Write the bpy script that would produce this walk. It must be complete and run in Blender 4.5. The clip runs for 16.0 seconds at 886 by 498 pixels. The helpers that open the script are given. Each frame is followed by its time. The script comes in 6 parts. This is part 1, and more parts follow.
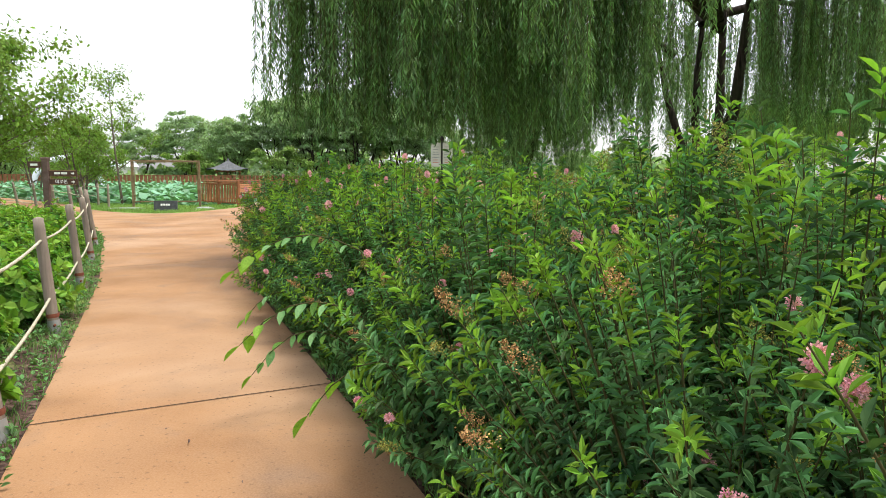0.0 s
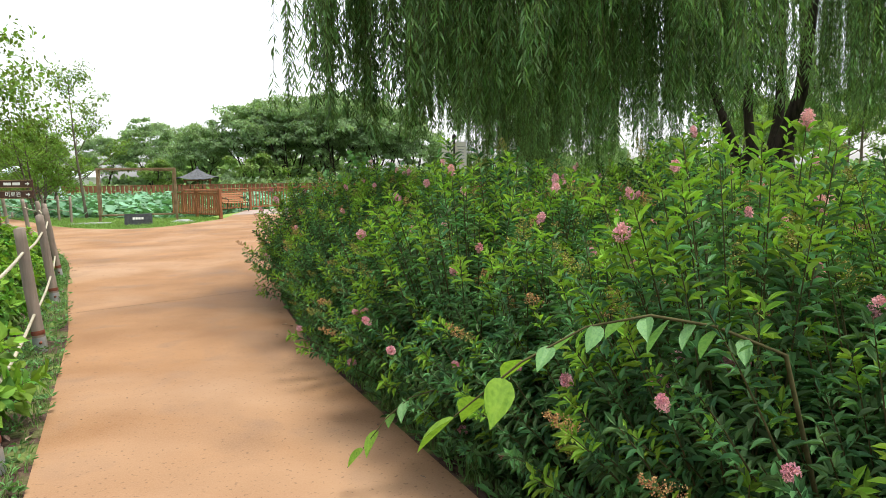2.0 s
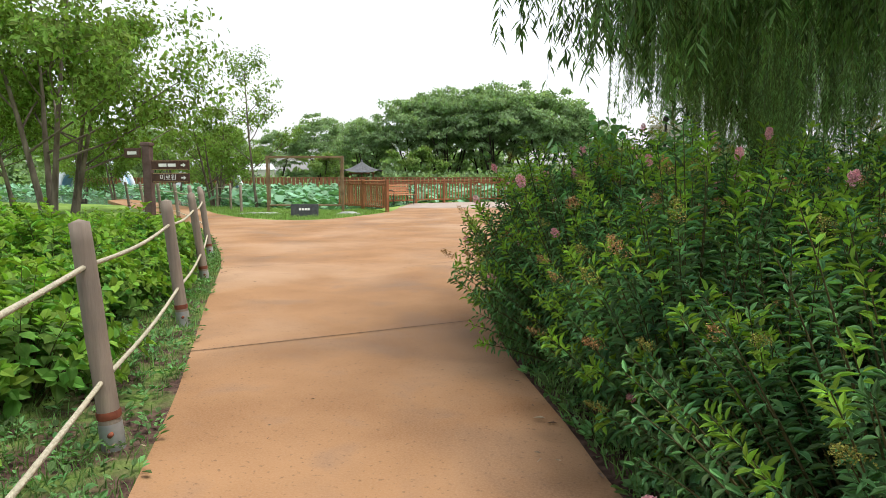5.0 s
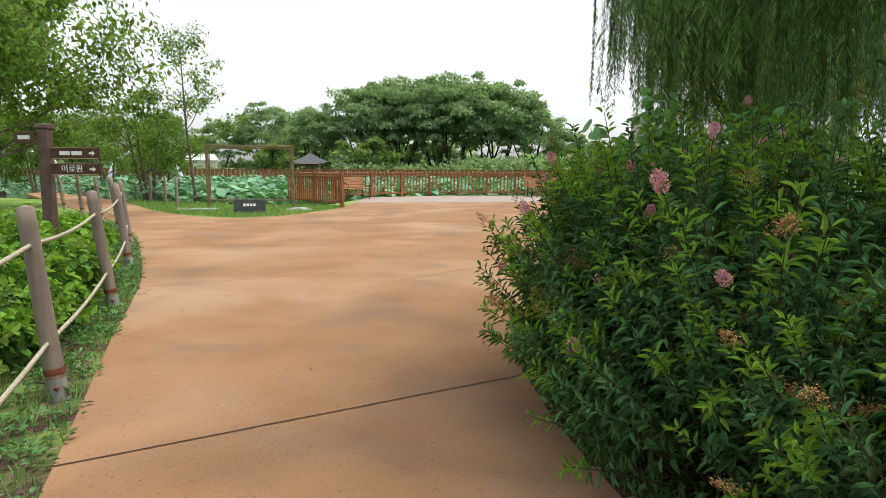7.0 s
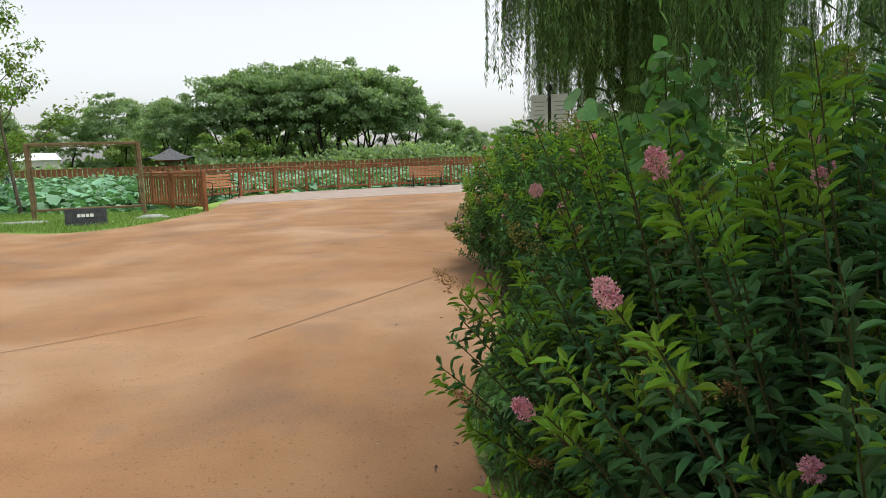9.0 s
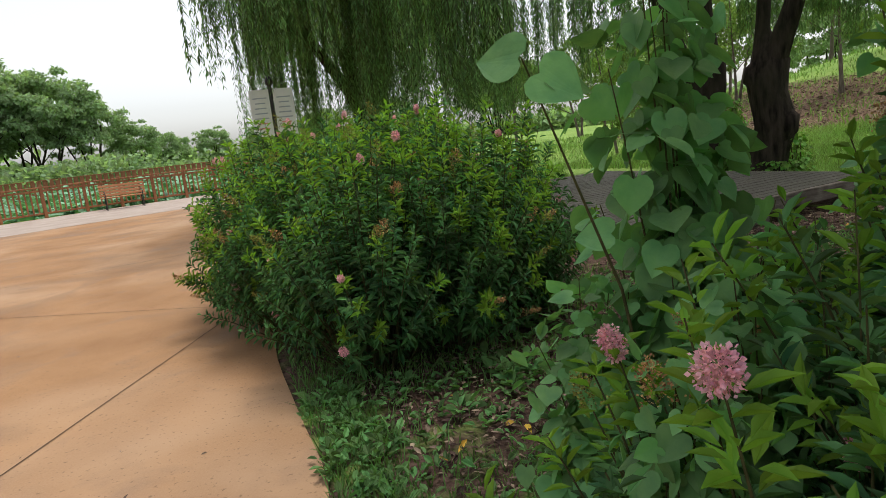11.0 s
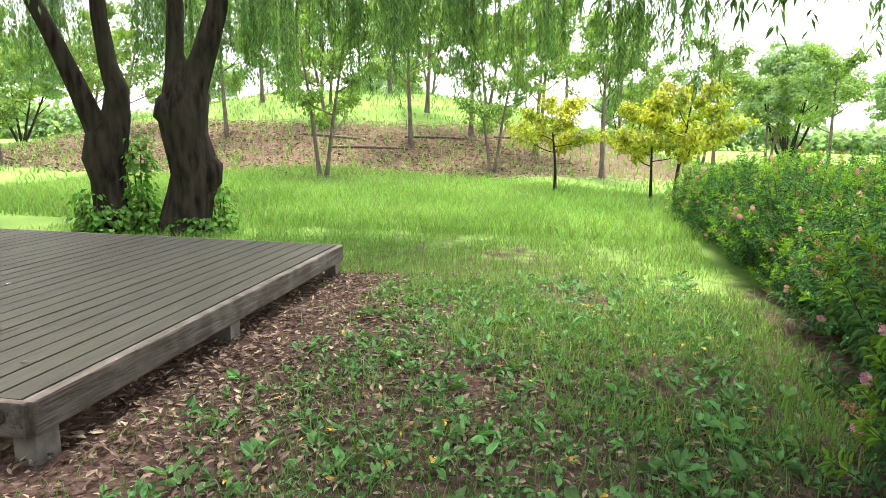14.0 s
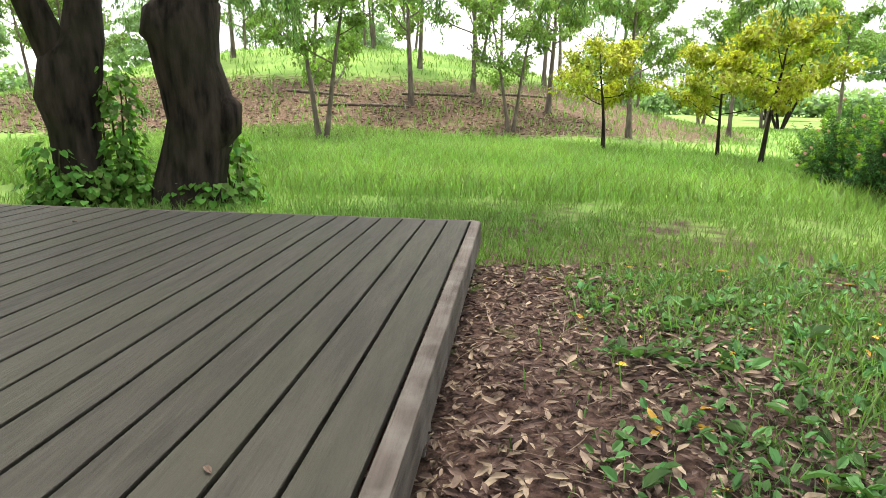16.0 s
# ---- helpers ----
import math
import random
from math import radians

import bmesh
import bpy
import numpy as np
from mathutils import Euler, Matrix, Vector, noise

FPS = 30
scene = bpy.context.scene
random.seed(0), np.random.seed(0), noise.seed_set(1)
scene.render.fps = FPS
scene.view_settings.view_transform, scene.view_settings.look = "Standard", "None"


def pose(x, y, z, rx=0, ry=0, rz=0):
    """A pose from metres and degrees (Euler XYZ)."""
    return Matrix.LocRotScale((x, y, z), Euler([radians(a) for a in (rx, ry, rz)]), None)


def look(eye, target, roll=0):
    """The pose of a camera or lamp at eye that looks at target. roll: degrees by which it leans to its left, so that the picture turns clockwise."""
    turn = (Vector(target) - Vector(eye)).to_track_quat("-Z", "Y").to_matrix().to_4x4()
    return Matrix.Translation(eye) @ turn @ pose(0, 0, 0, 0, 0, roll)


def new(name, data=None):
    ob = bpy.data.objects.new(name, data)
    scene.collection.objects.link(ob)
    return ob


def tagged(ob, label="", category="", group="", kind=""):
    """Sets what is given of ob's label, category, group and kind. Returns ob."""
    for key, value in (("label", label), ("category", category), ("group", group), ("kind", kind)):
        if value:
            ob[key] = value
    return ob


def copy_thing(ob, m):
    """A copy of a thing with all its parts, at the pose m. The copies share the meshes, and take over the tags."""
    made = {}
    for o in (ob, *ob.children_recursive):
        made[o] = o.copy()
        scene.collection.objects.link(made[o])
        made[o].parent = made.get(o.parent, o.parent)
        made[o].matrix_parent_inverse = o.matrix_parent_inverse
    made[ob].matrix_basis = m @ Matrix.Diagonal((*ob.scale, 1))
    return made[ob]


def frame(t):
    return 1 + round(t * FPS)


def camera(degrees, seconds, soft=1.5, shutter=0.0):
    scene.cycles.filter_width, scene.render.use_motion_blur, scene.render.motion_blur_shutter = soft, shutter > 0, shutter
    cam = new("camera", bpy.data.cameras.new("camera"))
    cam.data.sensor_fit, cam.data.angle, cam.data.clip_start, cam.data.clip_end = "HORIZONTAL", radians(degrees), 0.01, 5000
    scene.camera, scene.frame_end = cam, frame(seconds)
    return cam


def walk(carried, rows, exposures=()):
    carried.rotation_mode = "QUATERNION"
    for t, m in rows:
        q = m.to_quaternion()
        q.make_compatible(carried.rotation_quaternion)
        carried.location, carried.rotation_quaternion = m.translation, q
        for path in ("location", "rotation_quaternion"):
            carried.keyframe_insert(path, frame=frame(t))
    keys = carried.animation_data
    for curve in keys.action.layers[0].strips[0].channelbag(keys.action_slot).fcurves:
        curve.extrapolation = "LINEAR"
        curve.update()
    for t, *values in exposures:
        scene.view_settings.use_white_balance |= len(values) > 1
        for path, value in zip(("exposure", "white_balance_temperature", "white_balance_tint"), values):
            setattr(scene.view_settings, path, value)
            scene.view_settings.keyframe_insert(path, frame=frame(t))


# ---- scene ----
cam = camera(70, 16.0, soft=0.65)

# seconds, eye x y z, turn to the left from +y, tilt up, roll
PATH = [
    (0, 8.37, 6.37, 1.49, 2.45, -6.76, 0.34), (0.5, 7.97, 6.99, 1.48, 1.23, -6.30, 0.25),
    (1, 7.55, 7.61, 1.47, 0.04, -6.15, -0.10), (1.5, 7.15, 8.26, 1.43, -0.11, -6.10, -0.59),
    (2, 6.77, 8.93, 1.44, -0.30, -6.34, -0.80), (2.5, 6.42, 9.55, 1.40, 0.68, -6.37, -0.44),
    (3, 6.16, 10.14, 1.35, 2.64, -6.02, 0.54), (3.5, 5.92, 10.69, 1.30, 5.42, -5.90, 0.87),
    (4, 5.70, 11.14, 1.29, 9.12, -6.15, 0.47), (4.5, 5.60, 11.53, 1.27, 12.71, -6.50, 0.02),
    (4.7, 5.55, 11.68, 1.27, 13.35, -6.52, -0.04), (6.8, 4.75, 13.42, 1.27, 9.61, -6.96, 0.13),
    (7, 4.67, 13.58, 1.28, 8.68, -7.23, 0.24), (7.5, 4.51, 14.04, 1.29, 6.93, -7.88, 0.44),
    (8, 4.37, 14.50, 1.30, 5.01, -8.10, 0.20), (8.5, 4.30, 15.00, 1.33, 2.85, -8.58, -0.90),
    (9, 4.25, 15.50, 1.36, -2.15, -8.41, -1.80), (9.2, 4.24, 15.72, 1.37, -4.59, -8.37, -2.20),
    (11.3, 4.22, 17.72, 1.48, -31.6, -10.7, -6.4), (11.5, 4.28, 17.92, 1.49, -35.1, -10.9, -6.2),
    (11.8, 4.36, 18.22, 1.51, -42.2, -11.6, -4.6), (12, 4.43, 18.42, 1.53, -47.0, -12.3, -2.8),
    (12.5, 4.61, 18.78, 1.59, -59.76, -12.49, 0.39), (13, 5.09, 19.01, 1.63, -71.74, -11.48, 0.46),
    (13.5, 5.68, 19.30, 1.63, -82.33, -10.80, 1.09), (14, 6.46, 19.76, 1.60, -80.26, -10.33, 0.92),
    (14.5, 7.25, 20.42, 1.50, -76.38, -10.00, -0.50), (15, 7.93, 21.04, 1.41, -75.78, -9.41, -1.79),
    (15.5, 8.49, 21.54, 1.35, -78.00, -10.45, -1.89), (16, 8.86, 21.87, 1.15, -83.79, -13.10, 0.78),
]


def row(t, x, y, z, turn, tilt, roll):
    a, b = radians(turn), radians(tilt)
    ahead = Vector((-math.sin(a) * math.cos(b), math.cos(a) * math.cos(b), math.sin(b)))
    eye = Vector((x, y, z))
    return t, look(eye, eye + ahead, roll)


walk(cam, [row(*r) for r in PATH],
     exposures=[(0, 1.3), (3, 1.15), (7, 0.85), (9.2, 0.65), (11.3, 0.8), (12, 1.45), (12.5, 2.0), (13, 2.5), (14, 2.42), (15, 2.0), (16, 2.02)])

# ---- sky and sun: bright haze, soft light from high up ----
world = bpy.data.worlds.new("hazy_sky")
scene.world = world
world.use_nodes = True
wn, wl = world.node_tree.nodes, world.node_tree.links
wn.clear()
sky = wn.new("ShaderNodeTexSky")
sky.sky_type = "NISHITA"
sky.sun_disc = False
sky.sun_elevation = radians(74)
sky.sun_rotation = radians(85)
sky.air_density, sky.dust_density, sky.ozone_density = 1.0, 2.2, 1.0
pale = wn.new("ShaderNodeHueSaturation")
pale.inputs["Saturation"].default_value = 0.22
back = wn.new("ShaderNodeBackground")
back.inputs["Strength"].default_value = 0.14
wout = wn.new("ShaderNodeOutputWorld")
wl.new(sky.outputs["Color"], pale.inputs["Color"])
wl.new(pale.outputs["Color"], back.inputs["Color"])
wl.new(back.outputs["Background"], wout.inputs["Surface"])

sun_data = bpy.data.lights.new("sun", "SUN")
sun_data.energy, sun_data.angle, sun_data.color = 1.7, radians(24), (1.0, 0.95, 0.86)
sun = new("sun", sun_data)
sun.matrix_world = look((0, 0, 30), (-0.2746 * 20, -0.024 * 20, 30 - 0.9613 * 20))


# ---- materials ----
def material(name, low, high, rough=0.8, scale=4.0, bump=0.0, bump_scale=40.0, detail=6.0, spec=0.3, metal=0.0,
             island=0.0, through_light=0.0, stretch=(1, 1, 1), third=None, third_scale=0.6, coords="Object", piece=0.0, tone=0.0):
    """Two colours mixed by grain, a third by broad stains, varied by island, with fine relief and light passing through leaves."""
    m = bpy.data.materials.new(name)
    m.use_nodes = True
    n, l = m.node_tree.nodes, m.node_tree.links
    bsdf = n["Principled BSDF"]
    bsdf.inputs["Roughness"].default_value = rough
    bsdf.inputs["Metallic"].default_value = metal
    bsdf.inputs["Specular IOR Level"].default_value = spec
    tc = n.new("ShaderNodeTexCoord")
    mp = n.new("ShaderNodeMapping")
    mp.inputs["Scale"].default_value = stretch
    source = tc.outputs[coords]
    if piece:
        oi = n.new("ShaderNodeObjectInfo")
        sh = n.new("ShaderNodeVectorMath")
        sh.operation = "SCALE"
        sh.inputs[0].default_value = (37.0, 19.0, 23.0)
        l.new(oi.outputs["Random"], sh.inputs["Scale"])
        sv = n.new("ShaderNodeVectorMath")
        sv.operation = "ADD"
        l.new(source, sv.inputs[0])
        l.new(sh.outputs["Vector"], sv.inputs[1])
        source = sv.outputs["Vector"]
    l.new(source, mp.inputs["Vector"])
    tx = n.new("ShaderNodeTexNoise")
    tx.inputs["Scale"].default_value, tx.inputs["Detail"].default_value = scale, detail
    l.new(mp.outputs["Vector"], tx.inputs["Vector"])
    ramp = n.new("ShaderNodeValToRGB")
    ramp.color_ramp.elements[0].position, ramp.color_ramp.elements[1].position = 0.32, 0.68
    ramp.color_ramp.elements[0].color, ramp.color_ramp.elements[1].color = (*low, 1), (*high, 1)
    l.new(tx.outputs["Fac"], ramp.inputs["Fac"])
    colour = ramp.outputs["Color"]
    if third:
        t2 = n.new("ShaderNodeTexNoise")
        t2.inputs["Scale"].default_value, t2.inputs["Detail"].default_value = third_scale, 5
        l.new(source, t2.inputs["Vector"])
        r2 = n.new("ShaderNodeMapRange")
        r2.inputs["From Min"].default_value, r2.inputs["From Max"].default_value = 0.42, 0.76
        l.new(t2.outputs["Fac"], r2.inputs["Value"])
        mx = n.new("ShaderNodeMix")
        mx.data_type = "RGBA"
        mx.inputs[7].default_value = (*third, 1)
        l.new(r2.outputs["Result"], mx.inputs[0])
        l.new(colour, mx.inputs[6])
        colour = mx.outputs[2]
    if island:
        ge = n.new("ShaderNodeNewGeometry")
        mr = n.new("ShaderNodeMapRange")
        mr.inputs["To Min"].default_value, mr.inputs["To Max"].default_value = 1 - island, 1 + island
        l.new(ge.outputs["Random Per Island"], mr.inputs["Value"])
        hs = n.new("ShaderNodeHueSaturation")
        l.new(mr.outputs["Result"], hs.inputs["Value"])
        m2 = n.new("ShaderNodeMapRange")
        m2.inputs["To Min"].default_value, m2.inputs["To Max"].default_value = 0.5 - island * 0.04, 0.5 + island * 0.04
        l.new(ge.outputs["Random Per Island"], m2.inputs["Value"])
        l.new(m2.outputs["Result"], hs.inputs["Hue"])
        l.new(colour, hs.inputs["Color"])
        colour = hs.outputs["Color"]
    if piece:
        pr_ = n.new("ShaderNodeMapRange")
        pr_.inputs["To Min"].default_value, pr_.inputs["To Max"].default_value = 1 - piece, 1 + piece
        l.new(oi.outputs["Random"], pr_.inputs["Value"])
        hv = n.new("ShaderNodeHueSaturation")
        l.new(pr_.outputs["Result"], hv.inputs["Value"])
        l.new(colour, hv.inputs["Color"])
        colour = hv.outputs["Color"]
    if tone:
        ta = n.new("ShaderNodeAttribute")
        ta.attribute_name = "tone"
        tm = n.new("ShaderNodeMapRange")
        tm.inputs["To Min"].default_value, tm.inputs["To Max"].default_value = 1 - tone, 1 + tone
        l.new(ta.outputs["Fac"], tm.inputs["Value"])
        th = n.new("ShaderNodeHueSaturation")
        l.new(tm.outputs["Result"], th.inputs["Value"])
        l.new(colour, th.inputs["Color"])
        colour = th.outputs["Color"]
    l.new(colour, bsdf.inputs["Base Color"])
    if bump:
        tb = n.new("ShaderNodeTexNoise")
        tb.inputs["Scale"].default_value, tb.inputs["Detail"].default_value = bump_scale, 8
        l.new(mp.outputs["Vector"], tb.inputs["Vector"])
        bp = n.new("ShaderNodeBump")
        bp.inputs["Strength"].default_value, bp.inputs["Distance"].default_value = bump, 0.02
        l.new(tb.outputs["Fac"], bp.inputs["Height"])
        l.new(bp.outputs["Normal"], bsdf.inputs["Normal"])
    if through_light:
        tr = n.new("ShaderNodeBsdfTranslucent")
        ms = n.new("ShaderNodeMixShader")
        ms.inputs["Fac"].default_value = through_light
        gm = n.new("ShaderNodeMix")
        gm.data_type, gm.blend_type = "RGBA", "MULTIPLY"
        gm.inputs[0].default_value = 1.0
        gm.inputs[7].default_value = (1.25, 1.4, 0.6, 1)
        l.new(colour, gm.inputs[6])
        l.new(gm.outputs[2], tr.inputs["Color"])
        l.new(bsdf.outputs["BSDF"], ms.inputs[1])
        l.new(tr.outputs["BSDF"], ms.inputs[2])
        l.new(ms.outputs["Shader"], n["Material Output"].inputs["Surface"])
    return m


M = {}
M["shrub_leaf"] = material("shrub_leaf", (0.030, 0.092, 0.038), (0.128, 0.250, 0.090), 0.56, 9, island=0.6, through_light=0.28, spec=0.16)
M["shoot_leaf"] = material("young_leaf", (0.13, 0.25, 0.035), (0.22, 0.36, 0.05), 0.6, 9, island=0.35, through_light=0.35, spec=0.12)
M["willow_leaf"] = material("willow_leaf", (0.078, 0.155, 0.062), (0.155, 0.245, 0.10), 0.55, 3, island=0.4, through_light=0.42, spec=0.25, tone=0.42)
M["heart_leaf"] = material("heart_leaf", (0.115, 0.26, 0.105), (0.19, 0.36, 0.135), 0.5, 14, island=0.35, through_light=0.35, bump=0.15, bump_scale=60, spec=0.25)
M["vine_leaf"] = material("vine_leaf", (0.07, 0.17, 0.028), (0.15, 0.29, 0.055), 0.6, 8, island=0.5, through_light=0.3, spec=0.15)
M["weed_leaf"] = material("weed_leaf", (0.072, 0.165, 0.056), (0.150, 0.275, 0.096), 0.6, 8, island=0.55, through_light=0.25, spec=0.15)
M["tree_leaf"] = material("tree_leaf", (0.115, 0.19, 0.045), (0.20, 0.29, 0.07), 0.65, 2, island=0.5, through_light=0.45, spec=0.1)
# distant foliage: aerial haze is put into the colour, paler and bluer
M["haze_tinted_leaf"] = material("haze_tinted_leaf", (0.20, 0.29, 0.17), (0.27, 0.36, 0.215), 0.8, 0.3, island=0.35, through_light=0.5, spec=0.05)
M["bright_leaf"] = material("light_green_leaf", (0.13, 0.22, 0.055), (0.21, 0.30, 0.08), 0.6, 0.5, island=0.4, through_light=0.4)
M["maple_leaf"] = material("yellow_green_leaf", (0.22, 0.265, 0.03), (0.40, 0.37, 0.045), 0.6, 0.7, island=0.5, through_light=0.4)
M["lotus_leaf"] = material("lotus_leaf", (0.10, 0.24, 0.13), (0.19, 0.37, 0.22), 0.5, 1.5, island=0.45, through_light=0.2)
M["grass"] = material("grass_blade", (0.100, 0.190, 0.062), (0.175, 0.285, 0.098), 0.65, 0.35, island=0.5, through_light=0.35, spec=0.12)
# lighter copy of the grass above: sunlight and haze put into its colour
M["lawn"] = material("sun_tinted_grass_blade", (0.15, 0.26, 0.065), (0.235, 0.34, 0.11), 0.6, 0.3, island=0.4, through_light=0.35)
M["petal"] = material("pink_petal", (0.62, 0.25, 0.38), (0.78, 0.48, 0.55), 0.7, 30, island=0.3, through_light=0.2)
M["dry_flower"] = material("faded_flower", (0.30, 0.15, 0.06), (0.45, 0.28, 0.12), 0.85, 30, island=0.45)
M["seed_head"] = material("green_seed_head", (0.16, 0.17, 0.03), (0.30, 0.27, 0.06), 0.8, 30, island=0.45)
M["stem"] = material("stem", (0.045, 0.045, 0.018), (0.10, 0.09, 0.04), 0.9, 20, spec=0.1)
M["bark"] = material("bark", (0.009, 0.007, 0.006), (0.060, 0.046, 0.037), 0.95, 11, bump=1.0, bump_scale=16, stretch=(1, 1, 0.25), third=(0.035, 0.034, 0.02), third_scale=1.3, spec=0.1)
M["pale_bark"] = material("pale_bark", (0.08, 0.06, 0.045), (0.20, 0.165, 0.13), 0.9, 8, bump=0.6, bump_scale=16, stretch=(1, 1, 0.3))
M["post_wood"] = material("fence_post_wood", (0.19, 0.15, 0.12), (0.33, 0.27, 0.215), 0.85, 10, bump=0.5, bump_scale=30, stretch=(1, 1, 0.12), third=(0.16, 0.135, 0.115), third_scale=3)
M["rope"] = material("rope", (0.36, 0.33, 0.24), (0.50, 0.46, 0.35), 0.9, 60, bump=0.6, bump_scale=120)
M["zinc"] = material("zinc_sleeve", (0.32, 0.33, 0.34), (0.45, 0.46, 0.47), 0.5, 12, metal=0.6)
M["rust"] = material("rusty_band", (0.14, 0.04, 0.025), (0.25, 0.08, 0.04), 0.8, 25)
M["rail_wood"] = material("red_brown_timber", (0.22, 0.085, 0.04), (0.36, 0.15, 0.07), 0.65, 7, bump=0.25, bump_scale=40, stretch=(1, 1, 0.2))
M["bench_wood"] = material("bench_slat_wood", (0.30, 0.12, 0.055), (0.42, 0.19, 0.09), 0.6, 7, stretch=(0.2, 1, 1))
M["iron"] = material("black_iron", (0.02, 0.02, 0.02), (0.05, 0.048, 0.045), 0.5, 12)
M["frame_wood"] = material("brown_frame_timber", (0.17, 0.115, 0.065), (0.29, 0.20, 0.12), 0.75, 6, bump=0.3, bump_scale=40)
M["slate"] = material("dark_stone", (0.035, 0.038, 0.042), (0.07, 0.074, 0.08), 0.6, 14, bump=0.2, bump_scale=60)
M["grey_stone"] = material("grey_stone", (0.22, 0.23, 0.22), (0.36, 0.37, 0.35), 0.8, 6, bump=0.5, bump_scale=20)
M["lettering"] = material("white_lettering", (0.75, 0.75, 0.72), (0.82, 0.82, 0.8), 0.6, 20)
M["ink"] = material("grey_ink", (0.30, 0.34, 0.38), (0.42, 0.46, 0.5), 0.7, 20)
M["red_ink"] = material("red_ink", (0.60, 0.22, 0.18), (0.7, 0.32, 0.26), 0.7, 20)
M["brown_board"] = material("brown_board", (0.055, 0.025, 0.017), (0.095, 0.045, 0.03), 0.55, 12, bump=0.1)
M["brown_post"] = material("brown_post", (0.09, 0.055, 0.045), (0.15, 0.10, 0.085), 0.7, 9, bump=0.2)
M["gilt"] = material("gold_paint", (0.42, 0.32, 0.14), (0.55, 0.42, 0.2), 0.45, 20)
M["sheet"] = material("white_sheet", (0.66, 0.67, 0.66), (0.76, 0.77, 0.76), 0.5, 5)
M["deck"] = material("weathered_deck_board", (0.030, 0.027, 0.0205), (0.057, 0.051, 0.040), 0.62, 26, bump=0.35, bump_scale=60, stretch=(0.11, 1, 1), third=(0.047, 0.045, 0.030), third_scale=1.6, spec=0.2, piece=0.08)
M["deck_edge"] = material("worn_deck_edge", (0.056, 0.044, 0.036), (0.125, 0.102, 0.086), 0.82, 20, bump=0.7, bump_scale=45, stretch=(0.09, 1, 1), third=(0.17, 0.15, 0.13), third_scale=6, piece=0.05)
M["concrete"] = material("concrete_foot", (0.15, 0.13, 0.115), (0.25, 0.225, 0.20), 0.9, 10, bump=0.3)
M["pale_paving"] = material("pale_concrete", (0.28, 0.225, 0.19), (0.36, 0.30, 0.26), 0.85, 1.5, bump=0.15, bump_scale=120)
M["joint"] = material("joint_gap", (0.045, 0.028, 0.018), (0.08, 0.05, 0.03), 0.95, 12)
M["leaf_litter"] = material("fallen_leaf", (0.075, 0.047, 0.037), (0.27, 0.195, 0.150), 0.85, 12, island=0.8, spec=0.15)
M["yellow_leaf"] = material("fallen_yellow_leaf", (0.42, 0.25, 0.03), (0.58, 0.38, 0.06), 0.7, 20, island=0.3)
M["dry_twig"] = material("dry_twig", (0.12, 0.085, 0.06), (0.26, 0.2, 0.15), 0.9, 30, spec=0.1)
M["water"] = material("pond_water", (0.03, 0.05, 0.04), (0.05, 0.075, 0.055), 0.12, 2)
M["roof_tile"] = material("grey_roof_tile", (0.07, 0.075, 0.08), (0.13, 0.135, 0.145), 0.8, 3, bump=0.4, spec=0.15)
M["plaster"] = material("white_plaster", (0.62, 0.60, 0.55), (0.74, 0.72, 0.68), 0.8, 3)
M["glass_dark"] = material("dark_pane", (0.05, 0.06, 0.07), (0.08, 0.09, 0.1), 0.15, 3)
M["canvas_blue"] = material("blue_canvas", (0.16, 0.36, 0.50), (0.24, 0.46, 0.60), 0.6, 2)
M["canvas_white"] = material("white_canvas", (0.62, 0.68, 0.72), (0.72, 0.77, 0.8), 0.6, 2)


